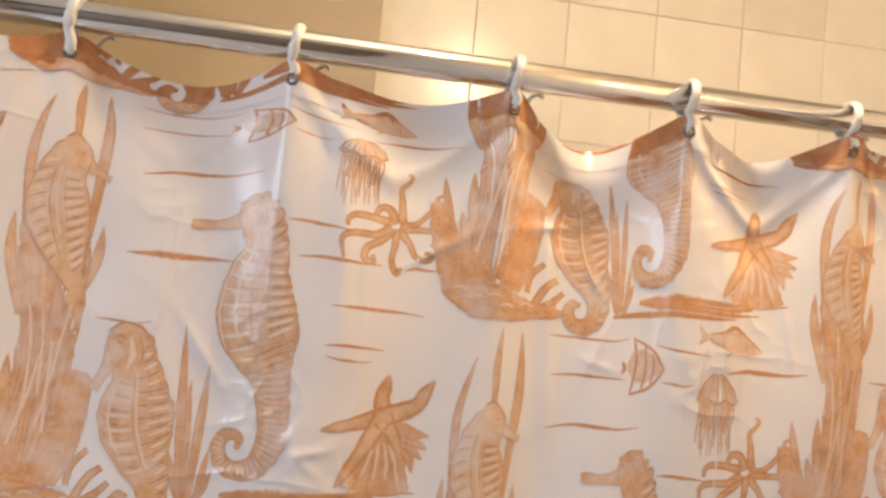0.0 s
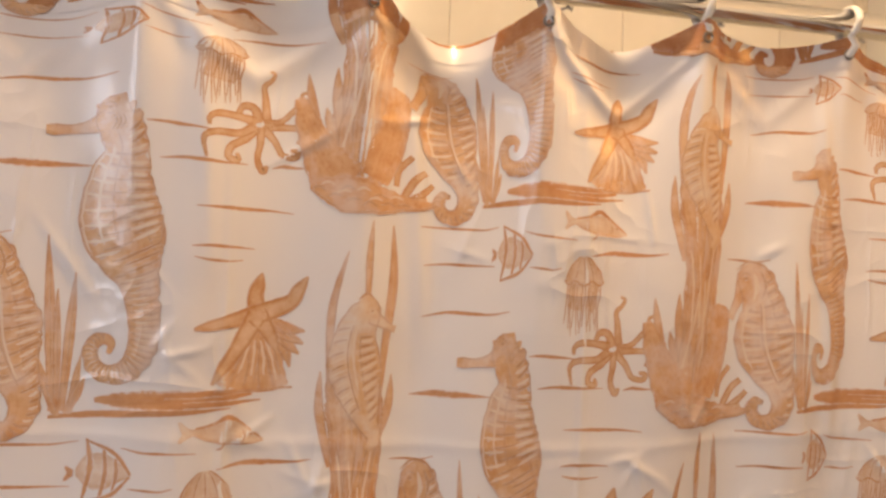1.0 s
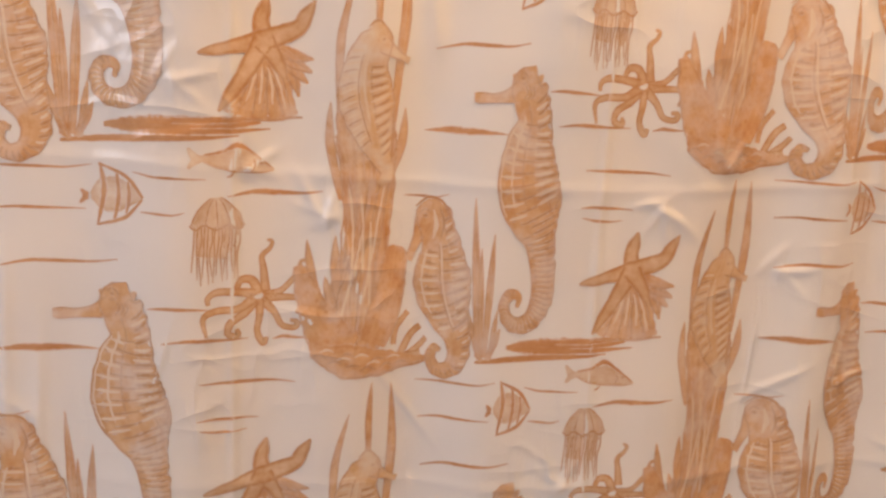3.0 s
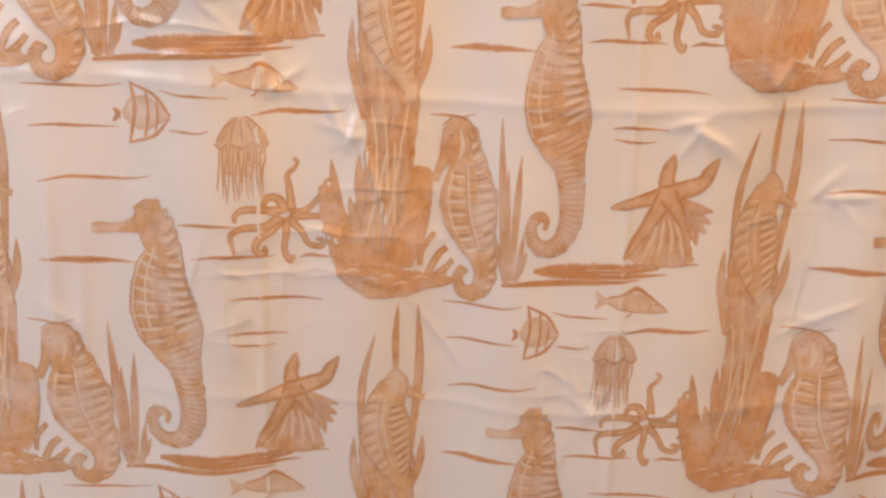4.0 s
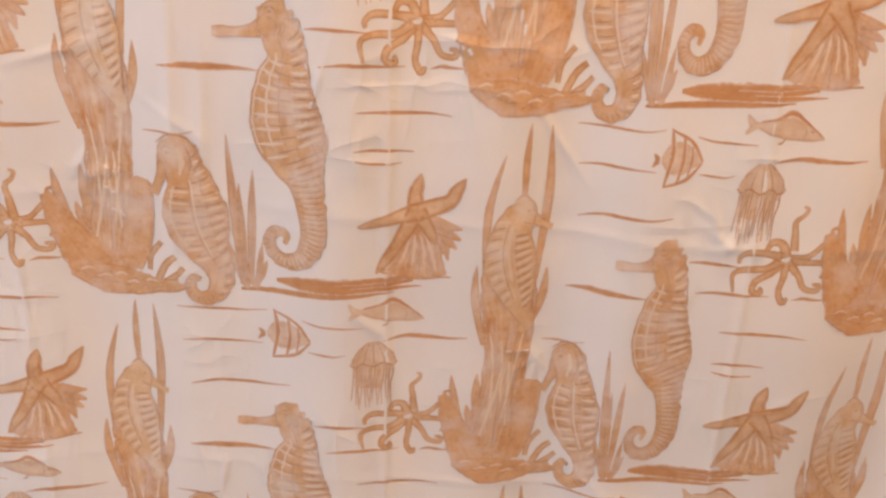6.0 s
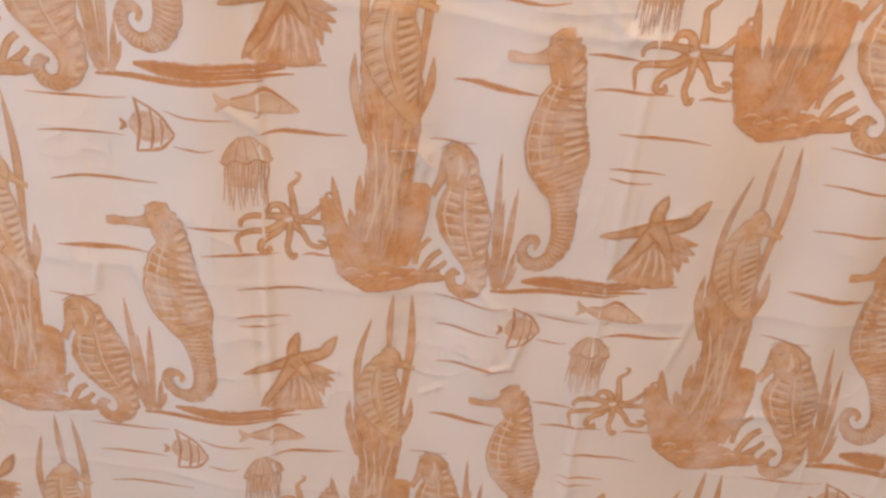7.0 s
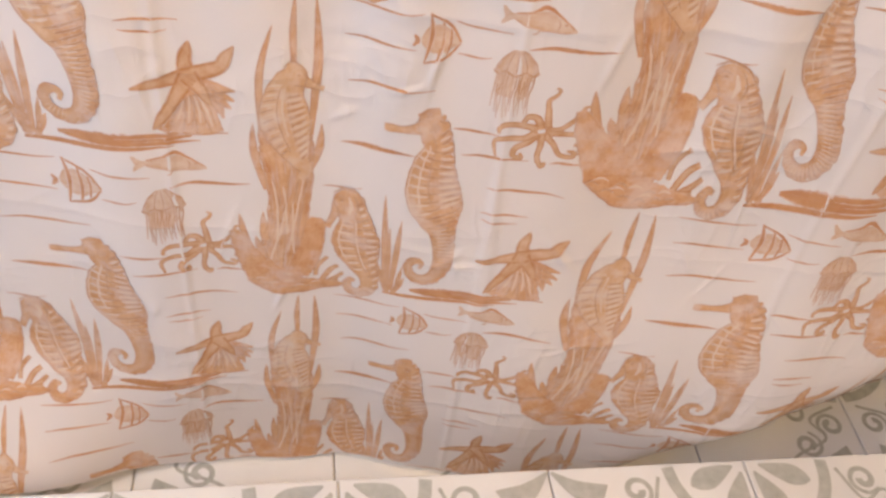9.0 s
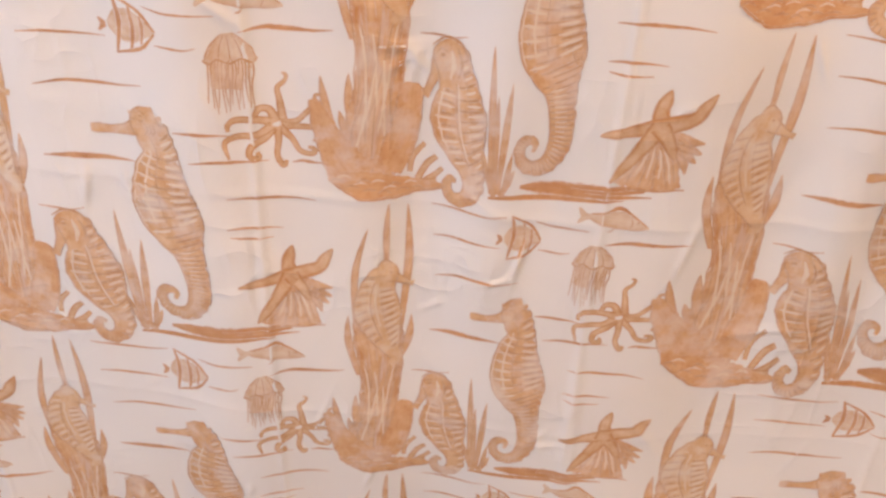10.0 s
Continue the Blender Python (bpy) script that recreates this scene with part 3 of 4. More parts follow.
    ribs(pale, body, 50, 300, 21, -0.35, -0.9, 2.6, 7)
    ribs(pale, body, 95, 240, 21, 0.85, 0.1, 2.4, 8)
    contour(pale, body, 0.72, 2.2, 0.22, 0.5)
    contour(pale, body, -0.05, 2.0, 0.2, 0.6)
    pale.line([(850 - X - 65, 268 - Y), (856 - X - 65, 292 - Y), (850 - X - 65, 318 - Y)], 4.5)
    # slender seahorse with a long curled tail
    m = make("seahorse_print", INK_BODY, "ribbed tan print of a slender seahorse with curled tail")
    wide = lambda rows: r([(1014 + (a - 1014) * 1.13, b, c) for a, b, c in rows], -38)
    m.add(wide([(1016, 22, 5), (1004, 48, 30), (1014, 82, 31), (1020, 112, 31), (1014, 150, 45), (1012, 195, 58), (1018, 240, 61), (1032, 283, 46), (1044, 320, 28), (1052, 370, 21), (1052, 415, 19), (1038, 450, 15), (1010, 462, 12), (988, 448, 10), (984, 424, 9), (998, 409, 8), (1011, 417, 6), (1007, 431, 3)]), cross=14, jag=10, teeth=20)
    m.add(wide([(994, 62, 18), (968, 71, 10), (942, 74, 7), (920, 74, 9), (910, 74, 8)]), cross=4)
    for x, y, tx, ty, w in ((988, 44, 978, 34, 8), (1000, 34, 997, 21, 9), (1014, 34, 1018, 19, 9), (1024, 46, 1033, 34, 8), (1032, 62, 1043, 54, 8)):
        m.add(wide([(x, y, w), ((x + tx) / 2, (y + ty) / 2, w * 0.8), (tx, ty, 2)]), cross=2)
    m.add(wide([(1062, 215, 14), (1070, 245, 13), (1073, 272, 3)]), cross=4)
    body = m.bones[0]
    pen = m.over("seahorse_drawing", INK_PEN)
    contour(pen, body, 1.0, 1.8, 0.01, 0.97)
    contour(pen, body, -1.0, 1.5, 0.01, 0.97)
    contour(pen, body, 0.1, 1.4, 0.1, 0.42)
    contour(pen, body, -0.4, 1.3, 0.16, 0.4)
    ribs(pen, body, 60, 235, 19, -0.3, -1.0, 3.6, 9)
    ribs(pen, body, 92, 265, 21, 0.6, -0.35, 2.2, 10)
    ribs(pen, body, 262, 560, 12, 0.2, -1.0, 2.8, 4)
    ribs(pen, body, 290, 540, 15, 0.9, 0.35, 1.8, 3)
    for d in range(125, 262, 21):
        x, y, h = on(body, d, 0.72)
        pen.dot(x, y, 5.5)
    for bones in m.bones[1:]:
        contour(pen, bones, 1.0, 1.6)
        contour(pen, bones, -1.0, 1.4, 0.1)
    ribs(pen, m.bones[-1], 8, 55, 9, 0.7, -0.8, 1.3)
    ex, ey, h = on(body, 24, 0.35)
    pen.dot(ex, ey, 3.6)
    pen.line([(ex - 9, ey - 3), (ex - 2, ey - 9), (ex + 8, ey - 5), (ex + 10, ey + 4)], 1.6)
    pen.line([(ex - 6, ey + 8), (ex + 2, ey + 10), (ex + 9, ey + 5)], 1.3)
    for k in range(3):
        pen.line([(ex + 6 + 7 * k, ey + 12), (ex + 12 + 7 * k, ey + 24), (ex + 4 + 7 * k, ey + 36)], 2.0)
    pale = m.over("seahorse_highlight", INK_PALE)
    ribs(pale, body, 70, 240, 19, -0.25, -0.92, 2.8, 9)
    ribs(pale, body, 102, 265, 21, 0.9, 0.15, 2.6, 6)
    ribs(pale, body, 300, 540, 12, 0.5, -0.5, 1.6, 4)
    contour(pale, body, 0.5, 2.4, 0.14, 0.40)
    contour(pale, body, 0.92, 1.8, 0.15, 0.42)
    # grass blades
    m = make("sea_grass_print", INK_WEED, "streaked tan print of sea grass blades")
    for x, y, tx, ty, w in ((944, 522, 930, 244, 8), (952, 522, 947, 330, 6), (960, 522, 974, 304, 8), (948, 526, 922, 440, 6), (966, 526, 994, 470, 8), (972, 526, 986, 436, 6), (954, 530, 938, 486, 7)):
        m.leaf(x - X - 60, y - Y, tx - X - 60, ty - Y, w)
    pen = m.over("blade_drawing", INK_PEN)
    for bones in m.bones:
        contour(pen, bones, -0.9, 1.5, 0.1, 0.98, 14.0)
        contour(pen, bones, 0.15, 1.1, 0.15, 0.9, 14.0)
    # little fingers of coral
    m = make("coral_print", INK_ARM, "tan print of small coral fingers")
    for a in ([(775, 505, 5), (780, 475, 6), (803, 447, 5)], [(790, 522, 7), (808, 490, 7), (828, 472, 6)], [(805, 525, 7), (826, 510, 6), (841, 494, 5)], [(745, 530, 10), (790, 532, 11), (830, 522, 6)]):
        m.add(r(a), cross=4)
    # starfish and the coral skirt under it
    m = make("coral_skirt_print", INK_WEED, "streaked tan print of a coral clump below a starfish")
    for tx, ty, w in ((1150, 482, 14), (1172, 486, 15), (1198, 488, 16), (1225, 488, 16), (1248, 484, 14)):
        m.add(r([(1205, 372, 12), ((1205 + tx) / 2 + 6, 425, w), (tx, ty, w * 0.8)], 0), cross=5, rough=0.1)
    for tx, ty in ((1286, 392), (1284, 412), (1277, 430), (1262, 452)):
        m.add(r([(1215, 372, 8), (1250, (372 + ty) / 2 + 4, 11), (tx, ty, 2)], 0), cross=4)
    pen = m.over("fold_drawing", INK_PEN)
    for k, bones in enumerate(m.bones):
        contour(pen, bones, 0.9, 2.0, 0.25, 1.0, 12.0)
        if k % 2 == 0:
            contour(pen, bones, -0.2, 1.4, 0.3, 0.95, 12.0)
    pen.line([(1140 - X, 488 - Y), (1190 - X, 491 - Y), (1230 - X, 490 - Y), (1262 - X, 484 - Y)], 2.0)
    pale = m.over("fold_highlight", INK_PALE)
    for bones in m.bones[:5]:
        contour(pale, bones, 0.35, 2.4, 0.3, 0.9, 12.0)
    m = make("starfish_print", INK_ARM, "tan print of a starfish")
    for tx, ty, mx, my, w in ((1210, 296, 1200, 335, 13), (1102, 389, 1155, 377, 10), (1288, 300, 1258, 345, 13), (1133, 478, 1170, 425, 12), (1240, 425, 1225, 395, 12)):
        m.add(r([(1204, 365, 18), (mx, my, w), ((mx + tx) / 2, (my + ty) / 2, w * 0.8), (tx, ty, 2)], 0), cross=6)
    pen = m.over("starfish_drawing", INK_PEN)
    for bones in m.bones:
        contour(pen, bones, 1.0, 1.5, 0.3, 1.0)
        contour(pen, bones, -1.0, 1.5, 0.3, 1.0)
    # octopus
    m = make("octopus_print", INK_ARM, "tan print of an octopus with curling arms")
    cx, cy = 520, 410
    for a in ([(cx + 14, cy - 5, 11), (531, 370, 8), (528, 346, 6), (540, 334, 5), (545, 322, 4), (537, 318, 3)],
              [(cx + 10, cy + 2, 11), (560, 405, 7), (585, 380, 6), (604, 366, 5), (604, 354, 4), (594, 355, 4), (590, 366, 3)],
              [(cx + 10, cy + 6, 11), (560, 416, 8), (595, 418, 7), (610, 432, 6), (600, 444, 5), (586, 440, 4)],
              [(cx + 6, cy + 8, 12), (548, 440, 8), (562, 464, 7), (584, 468, 7), (588, 458, 6), (576, 456, 4)],
              [(cx + 4, cy + 8, 11), (524, 446, 8), (520, 474, 7), (530, 494, 8), (537, 484, 4)],
              [(cx - 4, cy + 10, 12), (500, 440, 9), (476, 456, 9), (472, 474, 8), (488, 478, 7), (486, 466, 4)],
              [(cx - 4, cy + 6, 12), (490, 432, 9), (452, 434, 8), (432, 446, 6), (437, 478, 3)],
              [(cx - 4, cy, 12), (490, 404, 9), (455, 402, 8), (440, 412, 6), (440, 424, 4)],
              [(cx + 2, cy, 12), (512, 386, 10), (494, 384, 8), (486, 398, 6)]):
        m.add(r([(p, q, w * 0.78) for p, q, w in a], -50), cross=4)
    # striped flat fish
    m = make("flat_fish_print", INK_FAINT, "pale tan print of a striped flat fish")
    m.add(r([(240, 250, 5), (258, 248, 26), (290, 247, 25), (326, 252, 2)], -38), cross=6)
    m = make("flat_fish_stripe_print", INK_LINE, "dark tan stripes of a flat fish print")
    for a in ([(256, 196, 2), (262, 240, 6), (250, 297, 2)], [(284, 212, 3), (286, 250, 5), (278, 288, 3)], [(302, 226, 3), (304, 250, 4), (298, 276, 2)],
              [(254, 198, 2), (300, 218, 4), (326, 250, 3)], [(250, 296, 2), (296, 282, 4), (325, 253, 2)], [(224, 240, 2), (232, 250, 7), (222, 262, 2)]):
        m.add(r(a, -38), cross=3)
    # slender fish
    m = make("small_fish_print", INK_FAINT, "pale tan print of a small fish")
    m.add(r([(430, 184, 5), (455, 186, 14), (490, 188, 18), (520, 196, 12), (543, 203, 2)], -45), cross=6)
    m.add(r([(406, 168, 2), (418, 184, 7), (432, 184, 4)], -45), cross=3).add(r([(406, 200, 2), (418, 188, 6), (430, 185, 4)], -45), cross=3)
    m = make("small_fish_back_print", INK_LINE, "dark tan back of a small fish print")
    m.add(r([(432, 179, 2), (462, 173, 3.5), (484, 163, 5.5), (508, 176, 3), (538, 199, 1.5)], -45), cross=3)
    pen = out[-2].over("fish_drawing", INK_PEN)
    pen.dot(522 - X - 45, 192 - Y, 3.0)
    contour(pen, out[-2].bones[0], 1.0, 1.3, 0.0, 1.0)
    pen.line([(508 - X - 45, 184 - Y), (512 - X - 45, 194 - Y), (507 - X - 45, 204 - Y)], 1.5)
    pen.line([(480 - X - 45, 202 - Y), (474 - X - 45, 212 - Y), (466 - X - 45, 214 - Y)], 1.8)
    # jellyfish
    m = make("jellyfish_print", INK_FAINT, "pale tan print of a jellyfish with trailing threads")
    m.add(r([(434, 247, 8), (435, 260, 24), (436, 280, 38), (436, 298, 42)], -30), cross=8)
    m.add(r([(436, 292, 34), (434, 320, 32), (431, 345, 29)], -30), cross=6, rough=0.05)
    pen = m.over("jellyfish_fringe", INK_PEN)
    for k in range(14):
        x = 400 + k * 5.5
        sway = 1.4 * math.sin(2.3 * k)
        pen.add(r([(x, 294, 1.2), (x - 1 - sway, 318, 1.5), (x - 3 + sway, 340, 1.3), (x - 6 - sway + (k * 5) % 7, 368 + (k * 11) % 24, 0.8)], -30), cross=2, rough=0.1)
    contour(pen, m.bones[0], 1.0, 1.8)
    contour(pen, m.bones[0], -1.0, 1.8)
    for a in (-0.5, 0.0, 0.45):
        contour(pen, m.bones[0], a, 1.5, 0.05, 0.95)
    pen.add(r([(392, 291, 1.4), (402, 299, 2.2), (416, 291, 2.2), (434, 300, 2.2), (454, 291, 2.2), (470, 299, 2.2), (480, 290, 1.4)], -30), cross=2)
    # bank of sand
    m = make("sand_bank_print", INK_BANK, "rust brown brush stroke of a sand bank")
    m.add(r([(950, 504, 4), (990, 503, 13), (1040, 503, 17), (1100, 502, 16), (1150, 498, 10), (1200, 494, 3)], 0), cross=8, rough=0.04)
    m.add(r([(1060, 494, 5), (1130, 492, 6), (1200, 488, 4), (1268, 485, 1.5)], 0), cross=4, rough=0.05)
    m.add(r([(1090, 510, 5), (1150, 509, 5), (1215, 505, 1)], 0), cross=4, rough=0.05)
    m.add(r([(880, 531, 3), (950, 526, 6), (1040, 522, 6), (1110, 520, 4), (1165, 516, 1)], 0), cross=4, rough=0.05)
    # ripples
    for x0, y0, x1, y1, w, dx in ((1105, 190, 1252, 196, 4, 0), (1100, 255, 1188, 257, 3.5, 0), (1104, 272, 1168, 276, 3, 0), (832, 132, 990, 134, 7.5, -65), (795, 243, 872, 240, 2.5, -65), (85, 272, 225, 271, 3.2, -40),
                                  (78, 203, 236, 200, 3, -40), (330, 272, 386, 271, 2.6, -40), (318, 209, 420, 218, 2.6, -40), (478, 246, 622, 237, 5.5, -50), (94, 364, 276, 351, 4, -40), (352, 429, 442, 432, 4, -55), (378, 486, 505, 484, 4, -58), (560, 488, 606, 485, 4, -58)):
        m = make("ripple_print", INK_LINE, "rust brown brush stroke of a ripple")
        mid = (y0 + y1) / 2 - (3 if w > 3 else -2)
        m.add(r([(x0 - 6, y0, 0.8), (x0 * 0.75 + x1 * 0.25, mid, w * 0.85), (x0 * 0.5 + x1 * 0.5, mid + 1, w), (x0 * 0.2 + x1 * 0.8, mid + 2, w * 0.6), (x1 + 8, y1, 0.8)], dx), cross=6, rough=0.035)
    return out


def print_curtain():
    kinds, outer = motifs(), []
    for i in range(-2, 6):
        for k in range(-3, 9):
            ou, ov = ORIGIN[0] + i * STEP, ORIGIN[1] + i * RISE - k * PERIOD
            if not (HEM - 0.5 < ov < TOP + 0.5):
                continue
            for n, m in enumerate(kinds):
                above = 0.0004 if m.name == "seahorse_print" else 0.00025 if m.name in ("starfish_print", "weed_foot_print") else 0.0
                ob = m.place(ou, ov, 0.00011 + 0.00001 * (n % 3) + above, curtain)
                if ob and m.name == "ripple_print" and not -0.40 < ob.data.vertices[0].co.x < 0.86:
                    outer.append(ob)
    # the ripples at both ends of the sheet stay one part
    bm = bmesh.new()
    for ob in outer:
        bm.from_mesh(ob.data)
        me = ob.data
        bpy.data.objects.remove(ob)
        bpy.data.meshes.remove(me)
    tagged(part("outer_ripple_print", bm, INK_LINE, curtain, "rust brown brush strokes of ripples", smooth=True), kind="stuff")


# ---- rod and hooks ----
def build_rod():
    rod = tagged(new("curtain_rod"), "polished chrome shower curtain rod between the walls", "rod")
    rod.location = (0, ROD_Y, ROD_Z)
    part("thin_tube", tube([(0.2, 0, 0), (1.42, 0, 0)], 0.0125, 32), CHROME, rod, smooth=True)
    part("thick_tube", tube([(-1.36, 0, 0), (0.70, 0, 0)], 0.0145, 32), CHROME, rod, smooth=True)
    for x0, x1 in ((-1.385, -1.36), (1.42, 1.445)):
        part("flange", tube([(x0, 0, 0), ((x0 + x1) / 2, 0, 0), (x1, 0, 0)], [0.032, 0.030, 0.02] if x0 < 0 else [0.02, 0.030, 0.032], 28), CHROME, rod, smooth=True)


def build_hook(x):
    ob = tagged(new("curtain_hook"), "white plastic hook looped over the chrome curtain rod", "curtain hook", "hooks on the rod")
    ob.location = (x, ROD_Y, ROD_Z)
    pts = []
    for k in range(19):
        a = radians(-60 + 300 * k / 18)
        pts.append((0.0015 * math.sin(a), -0.0178 * math.cos(a), 0.0178 * math.sin(a)))
    tail = [(0.001, -0.012, -0.026), (0.0, -0.006, -0.034), (0.0, 0.003, -0.041), (0.001, 0.010, -0.036)]
    pts = [(0.010, 0.016, -0.034), (0.005, 0.006, -0.028)] + [p for p in pts[::-1]] + tail
    bm = tube(pts, 0.0030, 8)
    bmesh.ops.scale(bm, vec=(1.7, 1, 1), verts=bm.verts[:])
    part("loop", bm, HOOK, ob, smooth=True)
    pin = [(0.004, 0.012, -0.034), (0.012, 0.016, -0.031), (0.018, 0.018, -0.022), (0.023, 0.018, -0.014), (0.030, 0.016, -0.012), (0.034, 0.014, -0.015)]
    part("pin", tube(pin, 0.0024, 8), CHROME, ob, "bright metal pin of the hook", smooth=True)
    return ob


def build_eyelet(x):
    u, v = np.array([x]), np.array([TOP - 0.020])
    p, n = on_sheet(u, v, np.zeros(1))
    p, n = p[0], n[0]
    q = Vector(n).to_track_quat("Z", "Y")
    ring = [Vector(p) + Vector(n) * 0.0016 + q @ Vector((0.0048 * math.cos(a), 0.0048 * math.sin(a), 0)) for a in np.linspace(0, 2 * math.pi, 18, endpoint=False)]
    part("eyelet", tube(ring, 0.0015, 6, closed=True), EYELET, curtain, "small dark metal eyelet", smooth=True)


build_rod()
for hx in HOOKS:
    build_hook(hx)
    build_eyelet(hx)


# ---- room: walls, ceiling, floors ----
X0, X1, Y0R, Y1R, ZC, ZS = -1.40, 1.46, -1.3, 1.86, 2.55, -0.13
FLOOR_TURN, FX, FY, TILE = 6.6, 0.172, 0.799, 0.308


def wall(name, label, bm, mat):
    return tagged(part(name, bm, mat), label, "wall", kind="structure")


wall_n = wall("wall_north", "cream tiled shower wall", box(X0, Y1R, ZS - 0.1, X1, Y1R + 0.1, ZC), GROUT)
wall_e = wall("wall_east", "cream tiled side wall", box(X1, Y0R, ZS - 0.1, X1 + 0.1, Y1R + 0.1, ZC), GROUT)
wall("wall_south", "unseen wall, darkened to cut reflections and bounce light", box(X0, Y0R - 0.1, ZS - 0.1, X1, Y0R, ZC), DARK_WALL)


def west_wall():
    """The wall with the window's opening."""
    bm = bmesh.new()
    for y0, z0, y1, z1 in ((Y0R - 0.1, ZS - 0.1, -0.80, ZC), (0.12, ZS - 0.1, Y1R + 0.1, ZC), (-0.80, ZS - 0.1, 0.12, 0.95), (-0.80, 2.2, 0.12, ZC)):
        tmp = box(X0 - 0.1, y0, z0, X0, y1, z1)
        me = bpy.data.meshes.new("tmp")
        tmp.to_mesh(me)
        tmp.free()
        bm.from_mesh(me)
        bpy.data.meshes.remove(me)
    wall("wall_west", "cream painted wall with window opening", bm, PAINT)


west_wall()
# Shallow matte box, darker than the tiles, up to x 0.021.
wall("wall_shower_pier", "matte dark beige stretch of wall beside the tiles", box(-0.74, Y1R - 0.05, ZS - 0.1, 0.021, Y1R, ZC), DARK_BEIGE)
# Added out of view to keep window light from getting behind the curtain.
wall("wall_shower_side", "unseen added block that stops light behind the curtain", box(X0, 0.93, ZS - 0.1, -0.74, Y1R, ZC), PAINT)
tagged(part("ceiling", box(X0 - 0.1, Y0R - 0.1, ZC, X1 + 0.1, Y1R + 0.1, ZC + 0.08), CEIL), "plain off-white painted ceiling", "ceiling", kind="structure")

lampob = tagged(new("ceiling_lamp"), "small warm ceiling lamp with a metal rim", "lamp")
lampob.location = (LAMP[0], LAMP[1], ZC)
part("rim", tube([(0.07 * math.cos(a), 0.07 * math.sin(a), -0.008) for a in np.linspace(0, 2 * math.pi, 28, endpoint=False)], 0.008, 8, True), BRASS, lampob, smooth=True)
part("stem", tube([(0, 0, -0.002), (0, 0, -0.06), (0, 0, -0.11)], 0.008, 10), BRASS, lampob, smooth=True)


# Made-up fixture, out of view, where the warm fill stands.
fill_fixture = tagged(new("fill_fixture"), "added lamp fixture, out of view, for the warm fill light", "lamp")
fill_fixture.location = (X1, 0.50, 2.18)
part("back_plate", box(-0.015, -0.05, -0.05, 0.0, 0.05, 0.05, 0.004), BRASS, fill_fixture)
part("arm", tube([(-0.01, 0, 0.0), (-0.06, 0, -0.05), (-0.10, 0, -0.06)], 0.006, 8), BRASS, fill_fixture, smooth=True)


def bevelled_tile(w, h, t, b=0.0015):
    """A tile of 10 faces, its face towards +z, centred."""
    bm = bmesh.new()
    x, y = w / 2, h / 2
    lo = [bm.verts.new(p) for p in ((-x, -y, 0), (x, -y, 0), (x, y, 0), (-x, y, 0))]
    mi = [bm.verts.new(p) for p in ((-x, -y, t - b), (x, -y, t - b), (x, y, t - b), (-x, y, t - b))]
    hi = [bm.verts.new(p) for p in ((-x + b, -y + b, t), (x - b, -y + b, t), (x - b, y - b, t), (-x + b, y - b, t))]
    for A, B in ((lo, mi), (mi, hi)):
        for k in range(4):
            bm.faces.new((A[k], A[(k + 1) % 4], B[(k + 1) % 4], B[k]))
    bm.faces.new(hi)
    bm.faces.new(lo[::-1])
    me = bpy.data.meshes.new("tile")
    bm.to_mesh(me)
    bm.free()
    return me


def tile_wall(parent, origin, turn, nx, nz, w, h):
    me = bevelled_tile(w - 0.0014, h - 0.0014, 0.004)
    me.materials.append(WALL_TILE)
    for i in range(nx):
        for k in range(nz):
            ob = new("tile", me)
            ob.parent = parent
            tip = (random.uniform(-0.35, 0.35), random.uniform(-0.35, 0.35))
            ob.matrix_world = Matrix.Translation(origin) @ turn @ Matrix.Translation(((i + 0.5) * w, (k + 0.5) * h, 0)) @ pose(0, 0, 0, tip[0], tip[1], 0)


# ---- floors: the room's patterned tiles end at an edge, the shower's lie lower ----
floor_turn = Matrix.Translation((FX, FY, 0)) @ pose(0, 0, 0, 0, 0, FLOOR_TURN)


def floor_slab(name, label, y0, y1, z0, z1):
    bm = box(-2.2, y0, z0, 2.0, y1, z1)
    ob = tagged(part(name, bm, GROUT), label, "floor", kind="structure")
    ob.matrix_world = floor_turn
    return ob


floor = floor_slab("floor", "bathroom floor of white tiles with grey scroll pattern", -2.4, -0.002, -0.25, -0.009)
shower_floor = floor_slab("shower_floor", "lower shower floor of white tiles with grey scrolls", 0.0, 1.3, -0.3, ZS - 0.009)


def ribbon_flat(rows, n, z):
    s = spline(rows, n)
    tan = np.gradient(s[:, :2], axis=0)
    tan /= np.linalg.norm(tan, axis=1, keepdims=True) + 1e-9
    a = np.stack((s[:, 0] - tan[:, 1] * s[:, 2], s[:, 1] + tan[:, 0] * s[:, 2], np.full(n, z)), axis=1)
    b = np.stack((s[:, 0] + tan[:, 1] * s[:, 2], s[:, 1] - tan[:, 0] * s[:, 2], np.full(n, z)), axis=1)
    return np.stack((b, a), axis=1).reshape(-1, 3), [(2 * k, 2 * k + 1, 2 * k + 3, 2 * k + 2) for k in range(n - 1)]


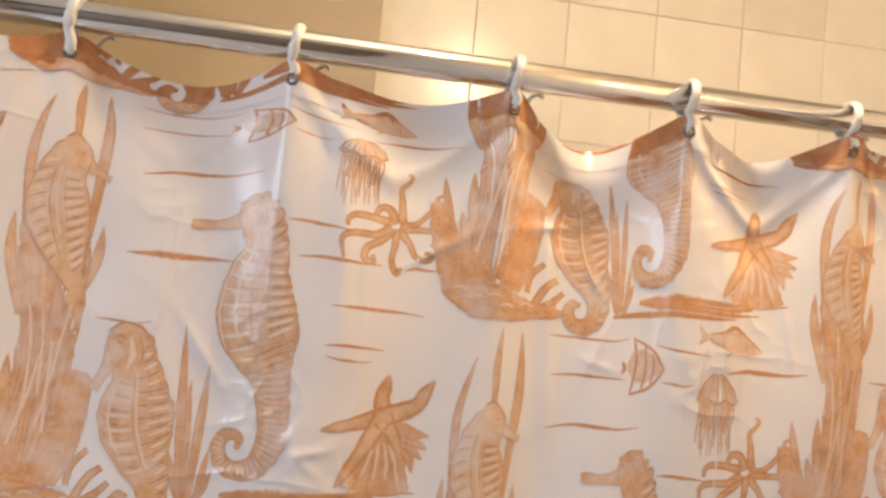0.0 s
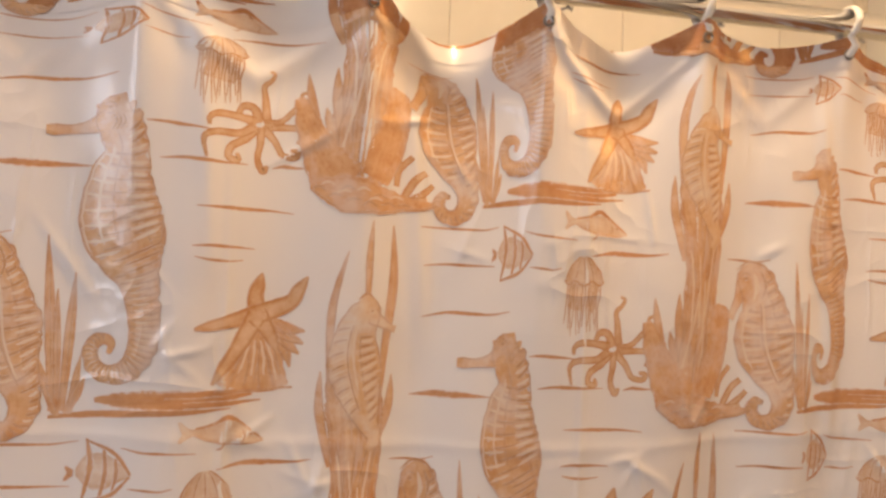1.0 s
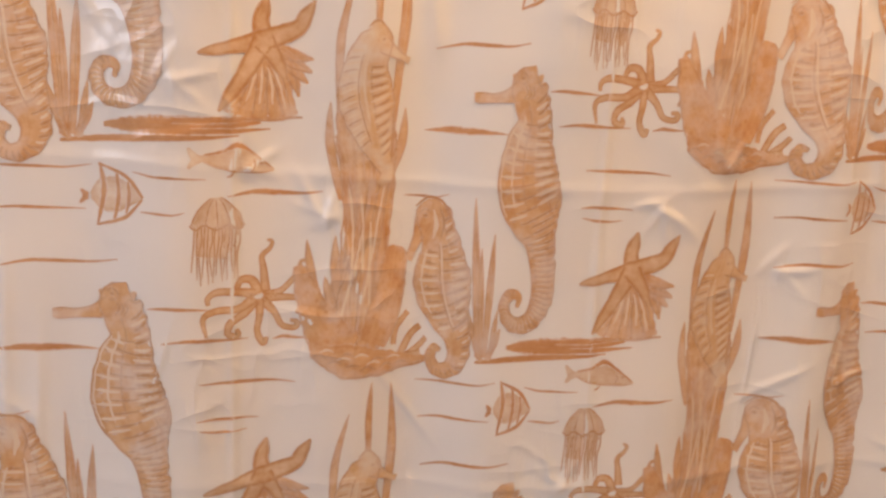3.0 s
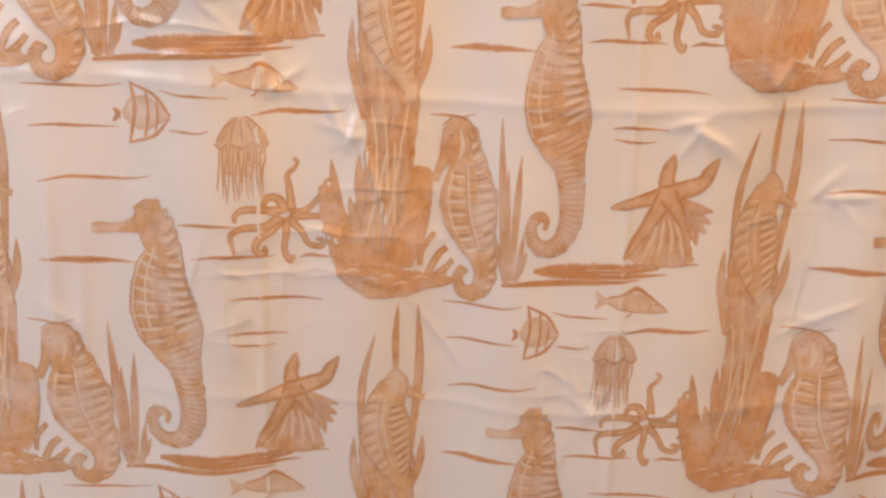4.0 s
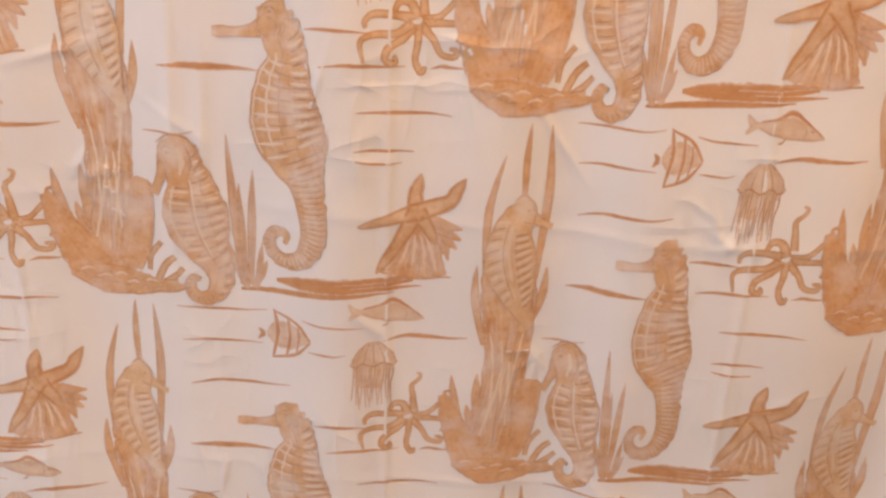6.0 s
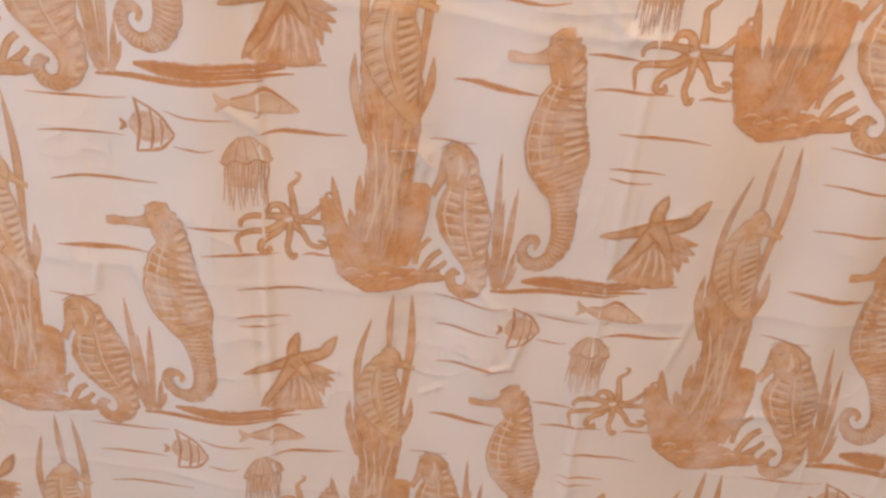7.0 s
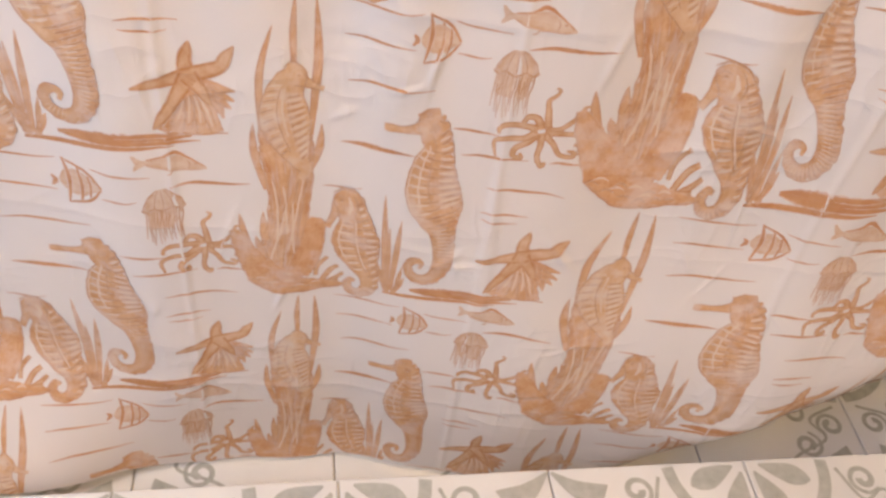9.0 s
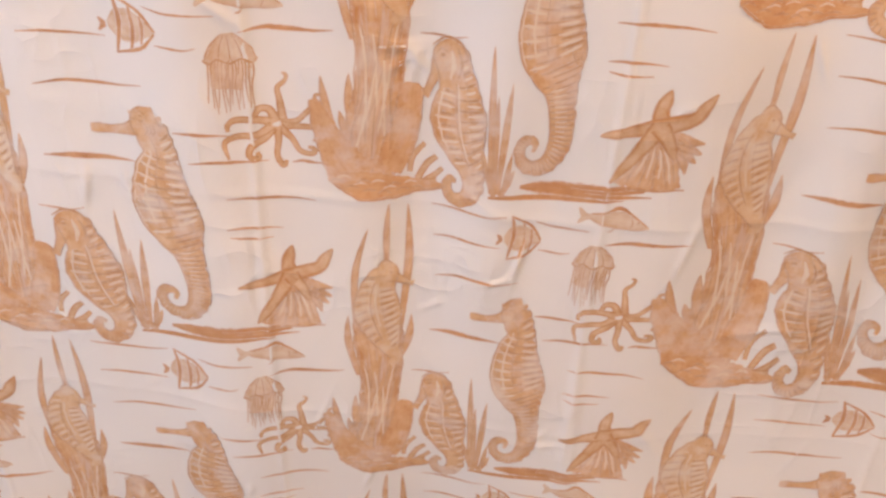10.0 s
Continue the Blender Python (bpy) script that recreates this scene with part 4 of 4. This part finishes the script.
def tile_print_mesh():
    """Grey print of one tile: a quarter flower in one corner, a ring round it, scrolls, a wedge in the far corner."""
    h = TILE / 2 - 0.003
    verts, faces = [], []

    def add(rows, n=14, z=0.0):
        v, f = ribbon_flat(rows, n, z)
        base = sum(len(x) for x in verts)
        verts.append(v)
        faces.extend(tuple(i + base for i in q[::-1]) for q in f)

    P = lambda rad, deg: (-h + rad * math.cos(radians(deg)), -h + rad * math.sin(radians(deg)))
    for deg in (22, 68):
        add([(*P(0.020, deg), 0.002), (*P(0.045, deg), 0.012), (*P(0.070, deg), 0.018), (*P(0.090, deg), 0.012), (*P(0.100, deg), 0.001)])
    add([(*P(0.122, d), 0.0095) for d in (2, 16, 30, 45, 60, 74, 88)], 24)
    for side in (0, 1):
        for cx, cy, turn0, size in ((0.178, 0.040, 40, 0.026), (0.150, 0.100, 110, 0.022), (0.215, 0.098, 200, 0.027), (0.262, 0.160, 20, 0.024)):
            rows = []
            for k in range(12):
                a = radians(turn0 + 46 * k)
                rad = size * (1 - 0.068 * k)
                x, y = -h + cx + rad * math.cos(a), -h + cy + rad * math.sin(a)
                if side:
                    x, y = y, x
                rows.append((x, y, 0.0028 + 0.0030 * k / 11))
            add(rows, 40, 0.0002 * (1 + side))
        tail = [(0.140, 0.020), (0.165, 0.075), (0.205, 0.060), (0.235, 0.125), (0.285, 0.190)]
        add([((-h + (b if side else a)), (-h + (a if side else b)), 0.0028) for a, b in tail], 22, 0.0006)
        fan = [(0.302, 0.004, 0.002), (0.270, 0.032, 0.014), (0.232, 0.052, 0.026)]
        add([((-h + (b if side else a)), (-h + (a if side else b)), w) for a, b, w in fan], 8, 0.0008)
    me = bpy.data.meshes.new("tile_print")
    me.from_pydata(np.concatenate(verts).tolist(), [], faces)
    me.materials.append(GREY_INK)
    return me


def tile_floor(parent, y_first, sign, rows, z, shift):
    me, ink = bevelled_tile(TILE - 0.003, TILE - 0.003, 0.009, 0.0012), tile_print_mesh()
    me.materials.append(FLOOR_TILE)
    for i in range(-5, 5):
        for j in range(rows):
            ob = new("tile", me)
            ob.parent = parent
            cx, cy = (i + 0.5) * TILE + shift, y_first + sign * (j + 0.5) * TILE
            # the flower's corner turns so that four tiles meet in one flower
            flip = {(0, 0): 270, (1, 0): 180, (0, 1): 0, (1, 1): 90}[((i + (0 if sign < 0 else 1)) % 2, j % 2)]
            ob.matrix_local = pose(cx, cy, z - 0.009, 0, 0, flip)
            pr = new("tile_print", ink)
            pr.parent = ob
            pr.matrix_local = pose(0, 0, 0.0095)
            tagged(pr, "grey flower and scroll print")


print_curtain()
tile_wall(wall_n, (0.0215, Y1R, -0.15), pose(0, 0, 0, 90, 0, 0), 7, 9, 0.199, 0.30)
tile_wall(wall_e, (X1, Y1R, -0.15), pose(0, 0, 0, 90, 0, -90), 15, 9, 0.199, 0.30)
tile_floor(floor, -0.002, -1, 6, 0.0, 0.0)
tile_floor(shower_floor, 0.004, 1, 3, ZS, 0.0)
